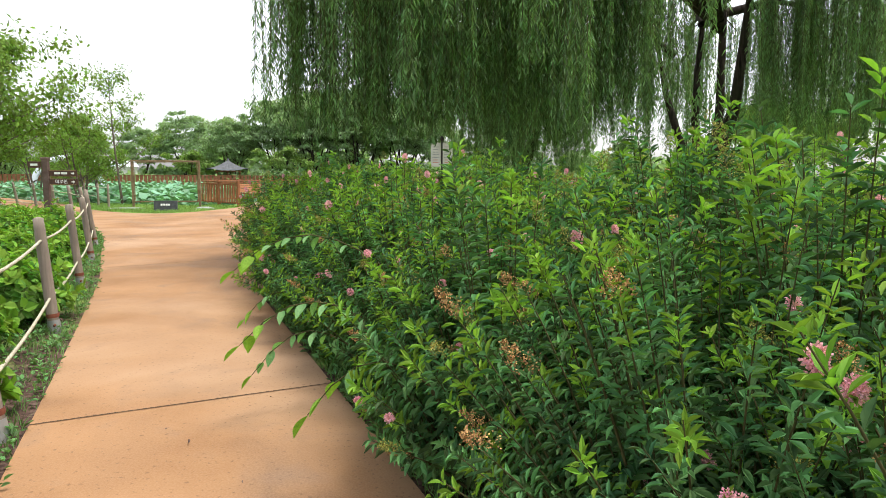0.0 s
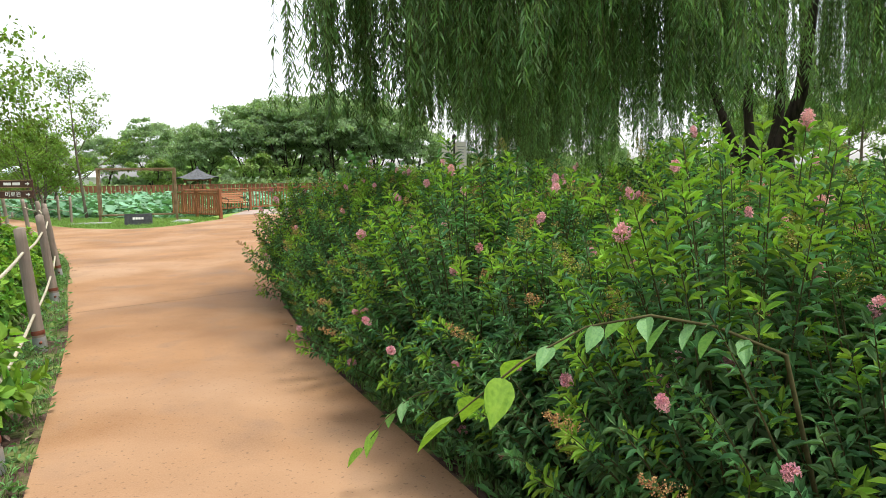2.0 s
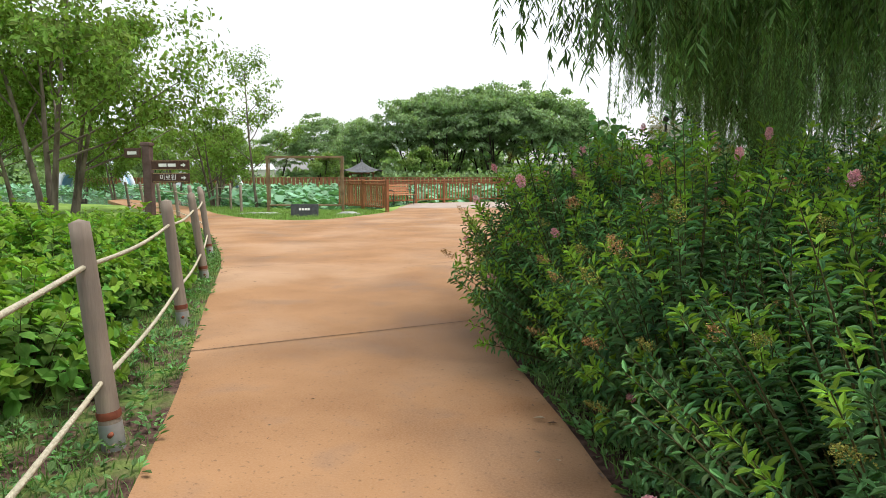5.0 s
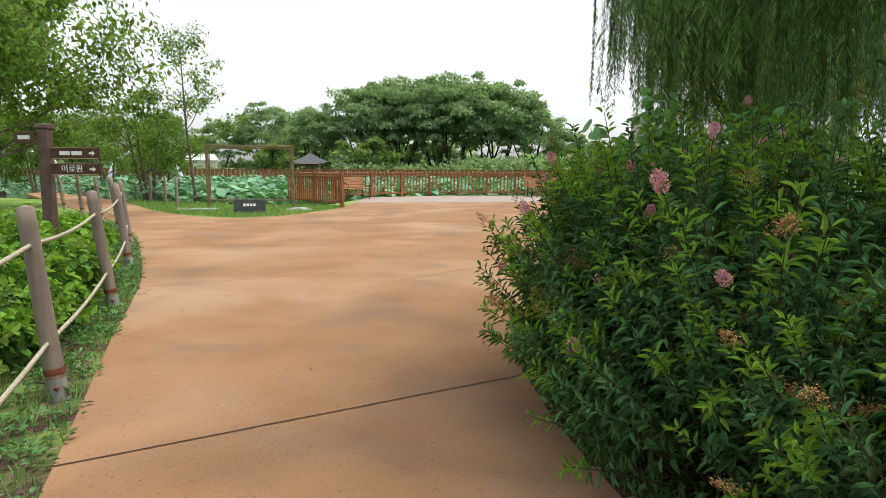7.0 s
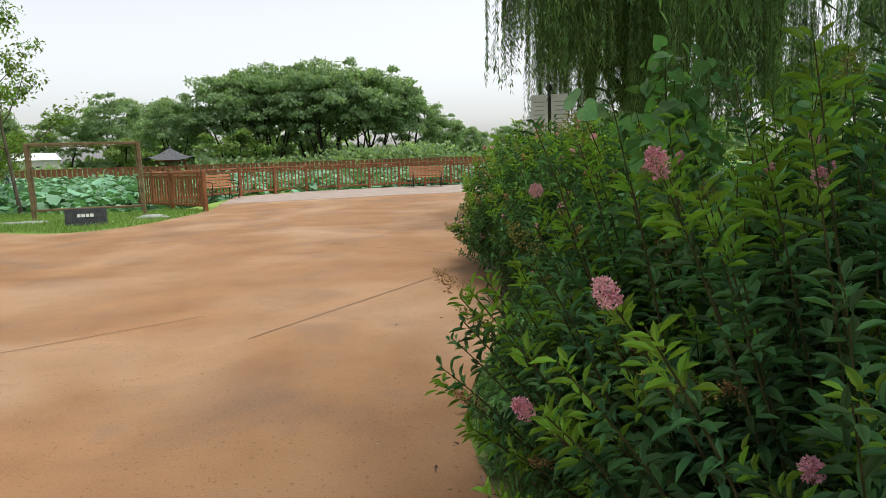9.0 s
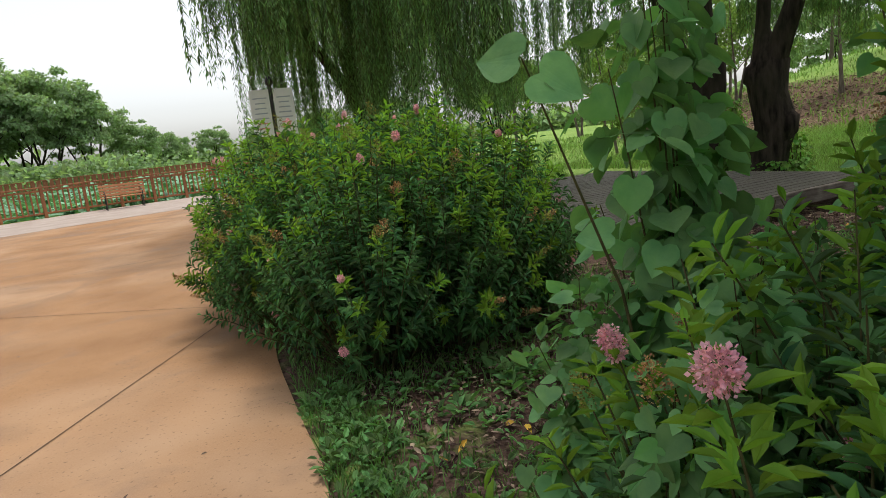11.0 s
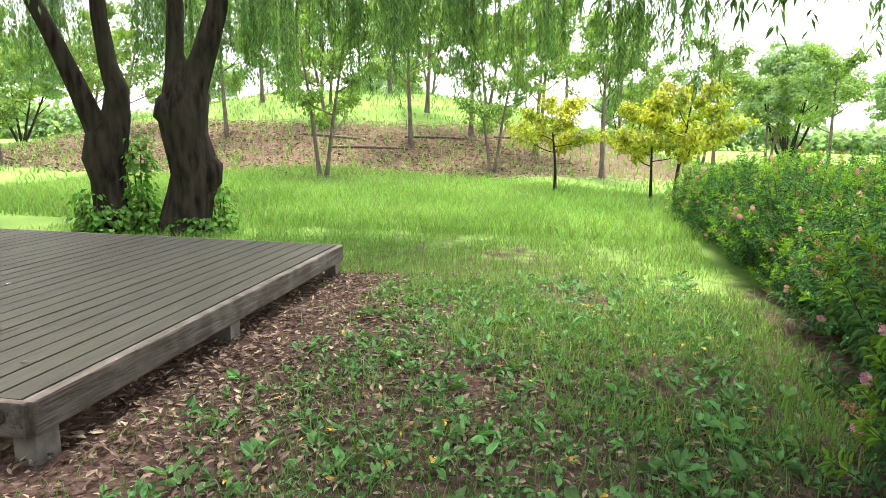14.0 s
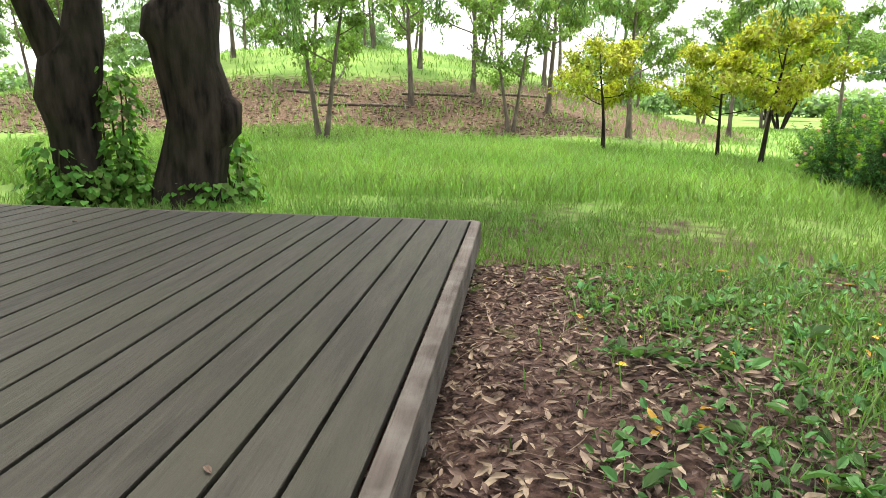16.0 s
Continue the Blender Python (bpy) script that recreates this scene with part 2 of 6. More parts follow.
def ground_material():
    """Turf, bare trodden soil and brown leaf litter, mixed by the soil and litter weights and broken up by noise."""
    m = bpy.data.materials.new("ground_turf")
    m.use_nodes = True
    n, l = m.node_tree.nodes, m.node_tree.links
    bsdf = n["Principled BSDF"]
    bsdf.inputs["Roughness"].default_value = 0.95
    bsdf.inputs["Specular IOR Level"].default_value = 0.15
    tc = n.new("ShaderNodeTexCoord")

    def noisy(scale, a, b, detail=8):
        t = n.new("ShaderNodeTexNoise")
        t.inputs["Scale"].default_value, t.inputs["Detail"].default_value = scale, detail
        l.new(tc.outputs["Object"], t.inputs["Vector"])
        r = n.new("ShaderNodeValToRGB")
        r.color_ramp.elements[0].position, r.color_ramp.elements[1].position = 0.35, 0.65
        r.color_ramp.elements[0].color, r.color_ramp.elements[1].color = (*a, 1), (*b, 1)
        l.new(t.outputs["Fac"], r.inputs["Fac"])
        return r.outputs["Color"], t.outputs["Fac"]

    turf, _ = noisy(0.5, (0.13, 0.23, 0.045), (0.22, 0.32, 0.075))
    soil, _ = noisy(24, (0.045, 0.026, 0.020), (0.115, 0.072, 0.056))
    litter, _ = noisy(14, (0.06, 0.036, 0.024), (0.17, 0.11, 0.07))
    _, grain = noisy(3.5, (0, 0, 0), (1, 1, 1), 12)
    colour = turf
    for name, other in (("soil", soil), ("litter", litter)):
        at = n.new("ShaderNodeAttribute")
        at.attribute_name = name
        ad = n.new("ShaderNodeMath")
        ad.operation = "ADD"
        l.new(at.outputs["Fac"], ad.inputs[0])
        l.new(grain, ad.inputs[1])
        mr = n.new("ShaderNodeMapRange")
        mr.inputs["From Min"].default_value, mr.inputs["From Max"].default_value = 0.85, 1.12
        l.new(ad.outputs["Value"], mr.inputs["Value"])
        mx = n.new("ShaderNodeMix")
        mx.data_type = "RGBA"
        l.new(mr.outputs["Result"], mx.inputs[0])
        l.new(colour, mx.inputs[6])
        l.new(other, mx.inputs[7])
        colour = mx.outputs[2]
    l.new(colour, bsdf.inputs["Base Color"])
    bp = n.new("ShaderNodeBump")
    bp.inputs["Strength"].default_value, bp.inputs["Distance"].default_value = 0.6, 0.04
    _, fine = noisy(30, (0, 0, 0), (1, 1, 1), 10)
    l.new(fine, bp.inputs["Height"])
    l.new(bp.outputs["Normal"], bsdf.inputs["Normal"])
    return m


M["ground"] = ground_material()


def paving_material():
    """Ochre screed: fine speckle, broad clouds, pale dusty patches and darker damp stains."""
    m = bpy.data.materials.new("ochre_paving")
    m.use_nodes = True
    n, l = m.node_tree.nodes, m.node_tree.links
    bsdf = n["Principled BSDF"]
    bsdf.inputs["Specular IOR Level"].default_value = 0.2
    tc = n.new("ShaderNodeTexCoord")

    def layer(scale, low, high, detail, warp=0.0):
        t = n.new("ShaderNodeTexNoise")
        t.inputs["Scale"].default_value, t.inputs["Detail"].default_value, t.inputs["Distortion"].default_value = scale, detail, warp
        l.new(tc.outputs["Object"], t.inputs["Vector"])
        r = n.new("ShaderNodeMapRange")
        r.inputs["From Min"].default_value, r.inputs["From Max"].default_value = low, high
        l.new(t.outputs["Fac"], r.inputs["Value"])
        return r.outputs["Result"]

    def blend(fac, a, b, amount=1.0):
        x = n.new("ShaderNodeMix")
        x.data_type = "RGBA"
        k = n.new("ShaderNodeMath")
        k.operation = "MULTIPLY"
        k.inputs[1].default_value = amount
        l.new(fac, k.inputs[0])
        l.new(k.outputs["Value"], x.inputs[0])
        for at, v in ((6, a), (7, b)):
            if isinstance(v, tuple):
                x.inputs[at].default_value = (*v, 1)
            else:
                l.new(v, x.inputs[at])
        return x.outputs[2]

    colour = blend(layer(1.3, 0.34, 0.66, 8), (0.235, 0.122, 0.056), (0.325, 0.180, 0.088))
    colour = blend(layer(0.42, 0.46, 0.70, 6, 0.4), colour, (0.40, 0.268, 0.172), 0.85)
    colour = blend(layer(0.75, 0.52, 0.72, 9, 0.6), colour, (0.150, 0.088, 0.052), 0.75)
    colour = blend(layer(2.6, 0.56, 0.74, 10, 0.3), colour, (0.185, 0.120, 0.085), 0.5)
    colour = blend(layer(90, 0.40, 0.64, 3), colour, (0.36, 0.235, 0.145), 0.28)
    colour = blend(layer(38, 0.62, 0.72, 2), colour, (0.11, 0.066, 0.040), 0.55)
    l.new(colour, bsdf.inputs["Base Color"])
    rough = n.new("ShaderNodeMapRange")
    rough.inputs["To Min"].default_value, rough.inputs["To Max"].default_value = 0.9, 0.66
    l.new(layer(0.75, 0.52, 0.72, 9, 0.6), rough.inputs["Value"])
    l.new(rough.outputs["Result"], bsdf.inputs["Roughness"])
    bp = n.new("ShaderNodeBump")
    bp.inputs["Strength"].default_value, bp.inputs["Distance"].default_value = 0.18, 0.01
    l.new(layer(160, 0.2, 0.8, 6), bp.inputs["Height"])
    l.new(bp.outputs["Normal"], bsdf.inputs["Normal"])
    return m


M["paving"] = paving_material()


# ---- mesh helpers ----
def mesh_of(name, verts, polys, smooth=False):
    """A mesh from an array of points and an array of equal-sided polygons."""
    verts, polys = np.asarray(verts, np.float32), np.asarray(polys, np.int32)
    me = bpy.data.meshes.new(name)
    count, sides = polys.shape
    me.vertices.add(len(verts))
    me.vertices.foreach_set("co", verts.ravel())
    me.loops.add(count * sides)
    me.loops.foreach_set("vertex_index", polys.ravel())
    me.polygons.add(count)
    me.polygons.foreach_set("loop_start", np.arange(0, count * sides, sides, dtype=np.int32))
    me.polygons.foreach_set("use_smooth", np.full(count, smooth))
    me.update(calc_edges=True)
    return me


def mesh_part(name, me, mat, parent=None, label=""):
    me.materials.clear()
    me.materials.append(mat)
    ob = new(name, me)
    ob.parent = parent
    return tagged(ob, label)


def part(name, bm, mat, parent=None, label="", smooth=False):
    """Links a bmesh as one mesh object, under a thing or a part."""
    me = bpy.data.meshes.new(name)
    for f in bm.faces:
        f.smooth = smooth
    bm.to_mesh(me)
    bm.free()
    return mesh_part(name, me, mat, parent, label)


def thing(name, label, category, m=None, group="", kind=""):
    ob = new(name)
    ob.empty_display_size = 0.1
    if m is not None:
        ob.matrix_world = m
    return tagged(ob, label, category, group, kind)


def box(size, at=(0, 0, 0), bevel=0.0, turn=None, bm=None):
    """A bevelled block, its centre at the given place."""
    bm = bm or bmesh.new()
    made = bmesh.ops.create_cube(bm, size=1)["verts"]
    m = Matrix.Translation(at) @ (turn or Matrix.Identity(4)) @ Matrix.Diagonal((*size, 1))
    bmesh.ops.transform(bm, matrix=m, verts=made)
    if bevel:
        edges = list({e for v in made for e in v.link_edges})
        bmesh.ops.bevel(bm, geom=edges, offset=bevel, segments=2, profile=0.6, affect="EDGES")
    return bm


def tube_arrays(points, radii, sides=7, wobble=0.0, rng=None):
    """Rings round a line: points and quads, the last ring drawn to a tip by its radius."""
    points = [Vector(p) for p in points]
    verts, quads = [], []
    ref = Vector((0.31, 0.87, 0.2)).normalized()
    for i, p in enumerate(points):
        d = (points[min(i + 1, len(points) - 1)] - points[max(i - 1, 0)]).normalized()
        s = d.cross(ref).normalized()
        u = s.cross(d)
        for k in range(sides):
            a = 2 * math.pi * k / sides
            r = radii[i] * (1 + (rng.uniform(-wobble, wobble) if wobble else 0))
            verts.append(p + (s * math.cos(a) + u * math.sin(a)) * r)
        if i:
            b = (i - 1) * sides
            quads += [(b + k, b + (k + 1) % sides, b + sides + (k + 1) % sides, b + sides + k) for k in range(sides)]
    return np.array([v[:] for v in verts], np.float32), np.array(quads, np.int32)


def tubes(name, lines, sides=6, wobble=0.0, rng=None):
    """One smooth mesh out of many tapered tubes (points, radii)."""
    vs, qs, base = [], [], 0
    for pts, rad in lines:
        v, q = tube_arrays(pts, rad, sides, wobble, rng)
        vs.append(v), qs.append(q + base)
        base += len(v)
    return mesh_of(name, np.concatenate(vs), np.concatenate(qs), True)


# half outlines of leaves: (width, length, lift) from the base to the tip
NARROW = [(0, 0, 0), (0.5, 0.35, 0.10), (0.42, 0.65, 0.08), (0, 1, -0.12)]
OVAL = [(0, 0, 0), (0.5, 0.30, 0.10), (0.44, 0.66, 0.10), (0, 1, -0.10)]
HEART = [(0, 0.08, 0), (0.15, -0.03, 0.02), (0.34, -0.03, 0.05), (0.48, 0.10, 0.06), (0.54, 0.28, 0.06), (0.50, 0.46, 0.05), (0.38, 0.66, 0.02), (0.20, 0.85, -0.04), (0, 1.05, -0.10)]


def leaf_mesh(name, places, ways, ups, lengths, widths, half=NARROW):
    """Many leaves in one mesh: two halves each, folded along the midrib."""
    places, ways, ups = (np.asarray(a, np.float32) for a in (places, ways, ups))
    ways = ways / np.maximum(np.linalg.norm(ways, axis=1, keepdims=True), 1e-6)
    side = np.cross(ways, ups)
    side /= np.maximum(np.linalg.norm(side, axis=1, keepdims=True), 1e-6)
    ups = np.cross(side, ways)
    k = len(half)
    shape = np.array(half + [(-w, y, z) for w, y, z in half[1:-1][::-1]], np.float32)
    lengths, widths = np.asarray(lengths, np.float32)[:, None, None], np.asarray(widths, np.float32)[:, None, None]
    verts = (places[:, None] + side[:, None] * shape[None, :, 0:1] * widths + ways[:, None] * shape[None, :, 1:2] * lengths
             + ups[:, None] * shape[None, :, 2:3] * lengths)
    n = len(shape)
    one = np.array([list(range(k)), [0] + list(range(k - 1, n))])
    polys = (one[None] + (np.arange(len(places)) * n)[:, None, None]).reshape(-1, k)
    return mesh_of(name, verts.reshape(-1, 3), polys)


def blade_mesh(name, places, heights, leans, widths, rng):
    """Grass: bent blades of two triangles."""
    places = np.asarray(places, np.float32)
    n = len(places)
    a = rng.uniform(0, 2 * np.pi, n)
    side = np.stack([np.cos(a), np.sin(a), np.zeros(n)], 1) * (widths / 2)[:, None]
    b = rng.uniform(0, 2 * np.pi, n)
    tip = np.stack([np.cos(b) * leans * heights, np.sin(b) * leans * heights, heights], 1)
    mid = np.stack([np.cos(b) * leans * heights * 0.35, np.sin(b) * leans * heights * 0.35, heights * 0.6], 1)
    verts = np.stack([places - side, places + side, places + mid + side * 0.8, places + tip, places + mid - side * 0.8], 1)
    polys = (np.array([[0, 1, 2, 4]])[None] + (np.arange(n) * 5)[:, None, None]).reshape(-1, 4)
    tips = (np.array([[4, 2, 3, 3]])[None] + (np.arange(n) * 5)[:, None, None]).reshape(-1, 4)[:, :3]
    me = bpy.data.meshes.new(name)
    sizes = np.concatenate([np.full(n, 4), np.full(n, 3)])
    loops = np.concatenate([polys.ravel(), tips.ravel()]).astype(np.int32)
    me.vertices.add(n * 5)
    me.vertices.foreach_set("co", verts.astype(np.float32).ravel())
    me.loops.add(len(loops))
    me.loops.foreach_set("vertex_index", loops)
    me.polygons.add(2 * n)
    me.polygons.foreach_set("loop_start", np.concatenate([[0], np.cumsum(sizes)[:-1]]).astype(np.int32))
    me.update(calc_edges=True)
    return me


def inside(poly, pts):
    """Which of the points lie in a polygon of the plan."""
    pts = np.asarray(pts)
    hit = np.zeros(len(pts), bool)
    for (x0, y0), (x1, y1) in zip(poly, poly[1:] + poly[:1]):
        cross = ((y0 > pts[:, 1]) != (y1 > pts[:, 1])) & (pts[:, 0] < (x1 - x0) * (pts[:, 1] - y0) / ((y1 - y0) or 1e-9) + x0)
        hit ^= cross
    return hit


def scatter(poly, count, rng):
    xs, ys = [p[0] for p in poly], [p[1] for p in poly]
    pts = np.zeros((0, 2))
    while len(pts) < count:
        more = np.stack([rng.uniform(min(xs), max(xs), count), rng.uniform(min(ys), max(ys), count)], 1)
        pts = np.concatenate([pts, more[inside(poly, more)]])
    return pts[:count]


def step(a, b, v):
    k = np.clip((v - a) / (b - a), 0, 1)
    return k * k * (3 - 2 * k)


# ---- ground ----
def height(x, y):
    """The mound beyond the lawn, a fall towards the hedge's far end, and the pond's bed."""
    x, y = np.asarray(x, float), np.asarray(y, float)
    r = np.hypot((x - 51) / 27, (y - 33) / 27)
    h = 4.2 * step(1.0, 0.12, r)
    h = h - 0.5 * step(16, 30, x) * step(21, 12, y)
    pond = step(33.5, 36.5, y + 0.25 * np.minimum(x + 3, 0)) * step(88, 80, y) * step(-60, -50, x) * step(26, 22, x)
    plaza = step(-4.6, -3.2, x) * step(46.2, 44.6, y - 0.05 * x) * step(16, 14, x)
    return h - 0.9 * pond * (1 - plaza)


def lay(x, y):
    return float(height(x, y))


RIGHT_EDGE = [(10.3, 4.6), (9.35, 6.6), (8.2, 9.1), (7.13, 11.25), (5.76, 14.05), (5.36, 15.1), (4.88, 16.4), (4.62, 17.4), (4.46, 18.4),
              (4.56, 19.2), (4.84, 20.0), (4.95, 20.9), (5.15, 22.3), (5.7, 24.4), (6.8, 27.4), (9.2, 32), (12.5, 37), (15, 42), (15.5, 46)]
LEFT_EDGE = [(7.9, 5.6), (6.1, 9.2), (5.4, 10.6), (3.47, 14.37), (2.7, 15.75), (1.58, 17.66), (0.22, 20.05), (-1.21, 22.16), (-2.7, 24.2),
             (-5.3, 27.2), (-8.6, 30.3), (-13, 34.4), (-20, 41)]
ISLAND_EDGE = [(-21, 43.5), (-13, 37.2), (-9.2, 33.6), (-7.0, 31.2), (-5.3, 29.8), (-3.9, 29.0), (-2.9, 29.0), (-2.2, 29.9), (-1.9, 31.6),
               (-1.75, 33.8), (-2.3, 37), (-3.0, 40.9)]
FAR_EDGE = [(-0.6, 43.2), (3.4, 44.6), (8, 45.2)]


def smooth_line(pts, steps=4):
    """A rounded line through the points."""
    out = []
    p = [Vector((*q, 0)) for q in pts]
    for i in range(len(p) - 1):
        a, b, c, d = p[max(i - 1, 0)], p[i], p[i + 1], p[min(i + 2, len(p) - 1)]
        for k in range(steps):
            t = k / steps
            v = 0.5 * (2 * b + (c - a) * t + (2 * a - 5 * b + 4 * c - d) * t * t + (3 * b - a - 3 * c + d) * t ** 3)
            out.append((v.x, v.y))
    return out + [tuple(pts[-1])]


def slab(outline, top, bottom):
    bm = bmesh.new()
    face = bm.faces.new([bm.verts.new((x, y, top)) for x, y in outline])
    if face.normal.z < 0:
        face.normal_flip()
    bm.normal_update()
    if face.normal.z < 0:
        face.normal_flip()
    res = bmesh.ops.extrude_face_region(bm, geom=[face])
    low = [v for v in res["geom"] if isinstance(v, bmesh.types.BMVert)]
    for v in low:
        v.co.z = bottom
    bmesh.ops.recalc_face_normals(bm, faces=bm.faces)
    bmesh.ops.triangulate(bm, faces=[f for f in bm.faces if len(f.verts) > 4])
    return bm


PAVED = smooth_line(RIGHT_EDGE) + FAR_EDGE[::-1] + smooth_line(ISLAND_EDGE)[::-1] + smooth_line(LEFT_EDGE)[::-1]


def build_ground():
    near = np.arange(-30, 66, 0.8)
    axis_x = np.concatenate([[-1500, -700, -350, -180, -110, -70, -45], near, [75, 95, 130, 200, 350, 700, 1500]])
    near_y = np.arange(-6, 92, 0.8)
    axis_y = np.concatenate([[-1500, -700, -300, -120, -50, -20], near_y, [100, 120, 160, 220, 350, 700, 1500]])
    gx, gy = np.meshgrid(axis_x, axis_y)
    gz = height(gx, gy) - 0.012
    nx, ny = len(axis_x), len(axis_y)
    idx = np.arange(nx * ny).reshape(ny, nx)
    quads = np.stack([idx[:-1, :-1], idx[:-1, 1:], idx[1:, 1:], idx[1:, :-1]], -1).reshape(-1, 4)
    me = mesh_of("ground", np.stack([gx, gy, gz], -1).reshape(-1, 3), quads, True)
    x, y = gx.ravel(), gy.ravel()
    near_deck = step(6.5, 1.0, np.hypot((x - 9.5) * 0.55, y - 21.0)) * 0.76
    hedge = step(1.2, -0.5, y - 18.3) * step(3.5, 5.0, x) * step(20, 18, x) * step(4, 8, y) * step(6.5, 5.5, x + 0.5 * y - 7.2 - 3.0 * step(14, 15.5, y) * 3) * 0.75
    under = step(4.5, 2.5, np.hypot(x - 11, y - 24.6)) * 0.6
    soil = me.attributes.new("soil", "FLOAT", "POINT")
    verge = np.zeros(len(x))
    for (ax, ay), (bx, by) in zip(LEFT_EDGE[:9], LEFT_EDGE[1:9]):
        k = np.clip(((x - ax) * (bx - ax) + (y - ay) * (by - ay)) / ((bx - ax) ** 2 + (by - ay) ** 2), 0, 1)
        verge = np.maximum(verge, step(2.6, 0.8, np.hypot(x - ax - k * (bx - ax), y - ay - k * (by - ay))) * 0.55)
    soil.data.foreach_set("value", np.maximum(np.maximum(np.maximum(near_deck, hedge), under), verge).astype(np.float32))
    r = np.hypot((x - 51) / 27, (y - 33) / 27)
    litter = me.attributes.new("litter", "FLOAT", "POINT")
    band = step(1.0, 0.86, r) * step(0.46, 0.62, r) * 0.68
    litter.data.foreach_set("value", band.astype(np.float32))
    ob = mesh_part("ground", me, M["ground"])
    tagged(ob, "grassy park ground with bare soil and a leaf-strewn mound", "ground", kind="structure")
    bm = slab(PAVED, 0.0, -0.15)
    ob = part("pavement", bm, M["paving"])
    tagged(ob, "smooth ochre-brown path opening into a paved square", "pavement", kind="structure")
    strip = [(-2.25, 36.5), (3, 38.2), (9, 39.4), (13.4, 39.6), (15, 42.2), (15.4, 45.0), (8, 45.0), (3.4, 44.4), (-0.6, 43.0), (-2.8, 40.7)]
    ob = part("pavement", slab(strip, 0.006, -0.1), M["pale_paving"])
    tagged(ob, "pale concrete strip of paving beside the pond railing", "pavement", kind="structure")


def joint_line(a, b, width=0.009):
    """A thin dark joint sunk across the path."""
    a, b = Vector((*a, 0.004)), Vector((*b, 0.004))
    n = 14
    side = (b - a).cross(Vector((0, 0, 1))).normalized() * width / 2
    verts, quads = [], []
    for i in range(n + 1):
        p = a.lerp(b, i / n) + side * random.uniform(-0.5, 0.5)
        verts += [(p + side)[:], (p - side)[:]]
        if i:
            k = 2 * i
            quads.append((k - 2, k - 1, k + 1, k))
    ob = mesh_part("paving_joint", mesh_of("paving_joint", verts, quads), M["joint"])
    return tagged(ob, "dark expansion joint across the ochre path", "joint", kind="structure")


build_ground()
for a, b in (((5.75, 9.84), (7.75, 10.9)), ((2.6, 15.86), (4.66, 17.5)), ((0.3, 19.6), (2.3, 21.1)), ((2.9, 20.3), (5.2, 23.75)),
             ((2.4, 26.1), (5.15, 23.85)), ((-2.0, 27.5), (7.0, 28.5))):
    joint_line(a, b, 0.011 if a[0] in (5.75, 2.6) and a[1] < 17 else 0.008)


# ---- rope fence beside the path ----
LEAN = Vector((-0.10, -0.045, 1.08))
POSTS = [(6.95, 7.25), (5.75, 9.65), (4.5, 12.0), (3.27, 14.36), (2.04, 16.62), (0.81, 18.77), (-0.62, 21.05), (-2.1, 23.2), (-3.8, 25.3), (-5.7, 27.3),
         (-7.7, 29.2), (-9.8, 31.1), (-12.0, 33.0)]


def rope_post(x, y):
    rng = random.Random(int(100 * x) + 7)
    ob = thing("fence_post", "weathered round wooden fence post in a grey metal sleeve", "fence post", pose(x, y, lay(x, y)), "rope fence posts")
    lean = LEAN + Vector((rng.uniform(-0.03, 0.03), rng.uniform(-0.03, 0.03), 0))
    pts = [lean * k for k in (0.10, 0.3, 0.5, 0.7, 0.9, 0.985, 1.0)]
    me = tubes("post", [(pts, [0.050, 0.049, 0.048, 0.047, 0.046, 0.043, 0.001])], 12, 0.04, rng)
    mesh_part("post", me, M["post_wood"], ob)
    me = tubes("sleeve", [([lean * k for k in (-0.05, 0.0, 0.05, 0.11)], [0.053, 0.053, 0.055, 0.053])], 12)
    mesh_part("sleeve", me, M["zinc"], ob, "grey metal sleeve")
    me = tubes("band", [([lean * k for k in (0.13, 0.15, 0.165)], [0.053, 0.056, 0.053])], 12)
    mesh_part("band", me, M["rust"], ob, "rust-red band")
    bolt = lean * 0.07 + Vector((0.035, -0.04, 0))
    mesh_part("bolt", tubes("bolt", [([bolt, bolt + Vector((0.008, -0.02, 0)), bolt + Vector((0.009, -0.022, 0))], [0.012, 0.012, 0.001])], 8), M["rust"], ob)
    return ob, Vector((x, y, lay(x, y))), lean


def rope_fence():
    ends = [rope_post(*p) for p in POSTS]
    for k in (0.30, 0.80):
        for (_, a, la), (_, b, lb) in zip(ends, ends[1:]):
            p, q = a + la * k, b + lb * k
            pts = [p.lerp(q, i / 8) - Vector((0, 0, 0.035 * math.sin(math.pi * i / 8))) for i in range(9)]
            ob = mesh_part("fence_rope", tubes("fence_rope", [(pts, [0.0125] * 9)], 7), M["rope"])
            tagged(ob, "pale twisted rope strung between wooden fence posts", "rope", "ropes of the fence")


rope_fence()


# ---- pond-side fence of slim posts beyond the sign ----
def slim_fence(points):
    last = None
    for x, y in points:
        ob = thing("fence_post", "slim grey wooden post at the edge of the lotus pond", "fence post", pose(x, y, lay(x, y)), "pond fence posts")
        z = Vector((0, 0, 1))
        mesh_part("post", tubes("post", [([z * 0, z * 0.5, z * 0.98, z], [0.05, 0.048, 0.045, 0.001])], 8), M["post_wood"], ob)
        here = Vector((x, y, lay(x, y)))
        if last:
            for h in (0.45, 0.85):
                p, q = last + z * h, here + z * h
                rope = mesh_part("fence_rope", tubes("fence_rope", [([p, p.lerp(q, 0.5) - z * 0.03, q], [0.012] * 3)], 6), M["rope"])
                tagged(rope, "pale rope between slim pond-side posts", "rope", "ropes of the pond fence")
        last = here


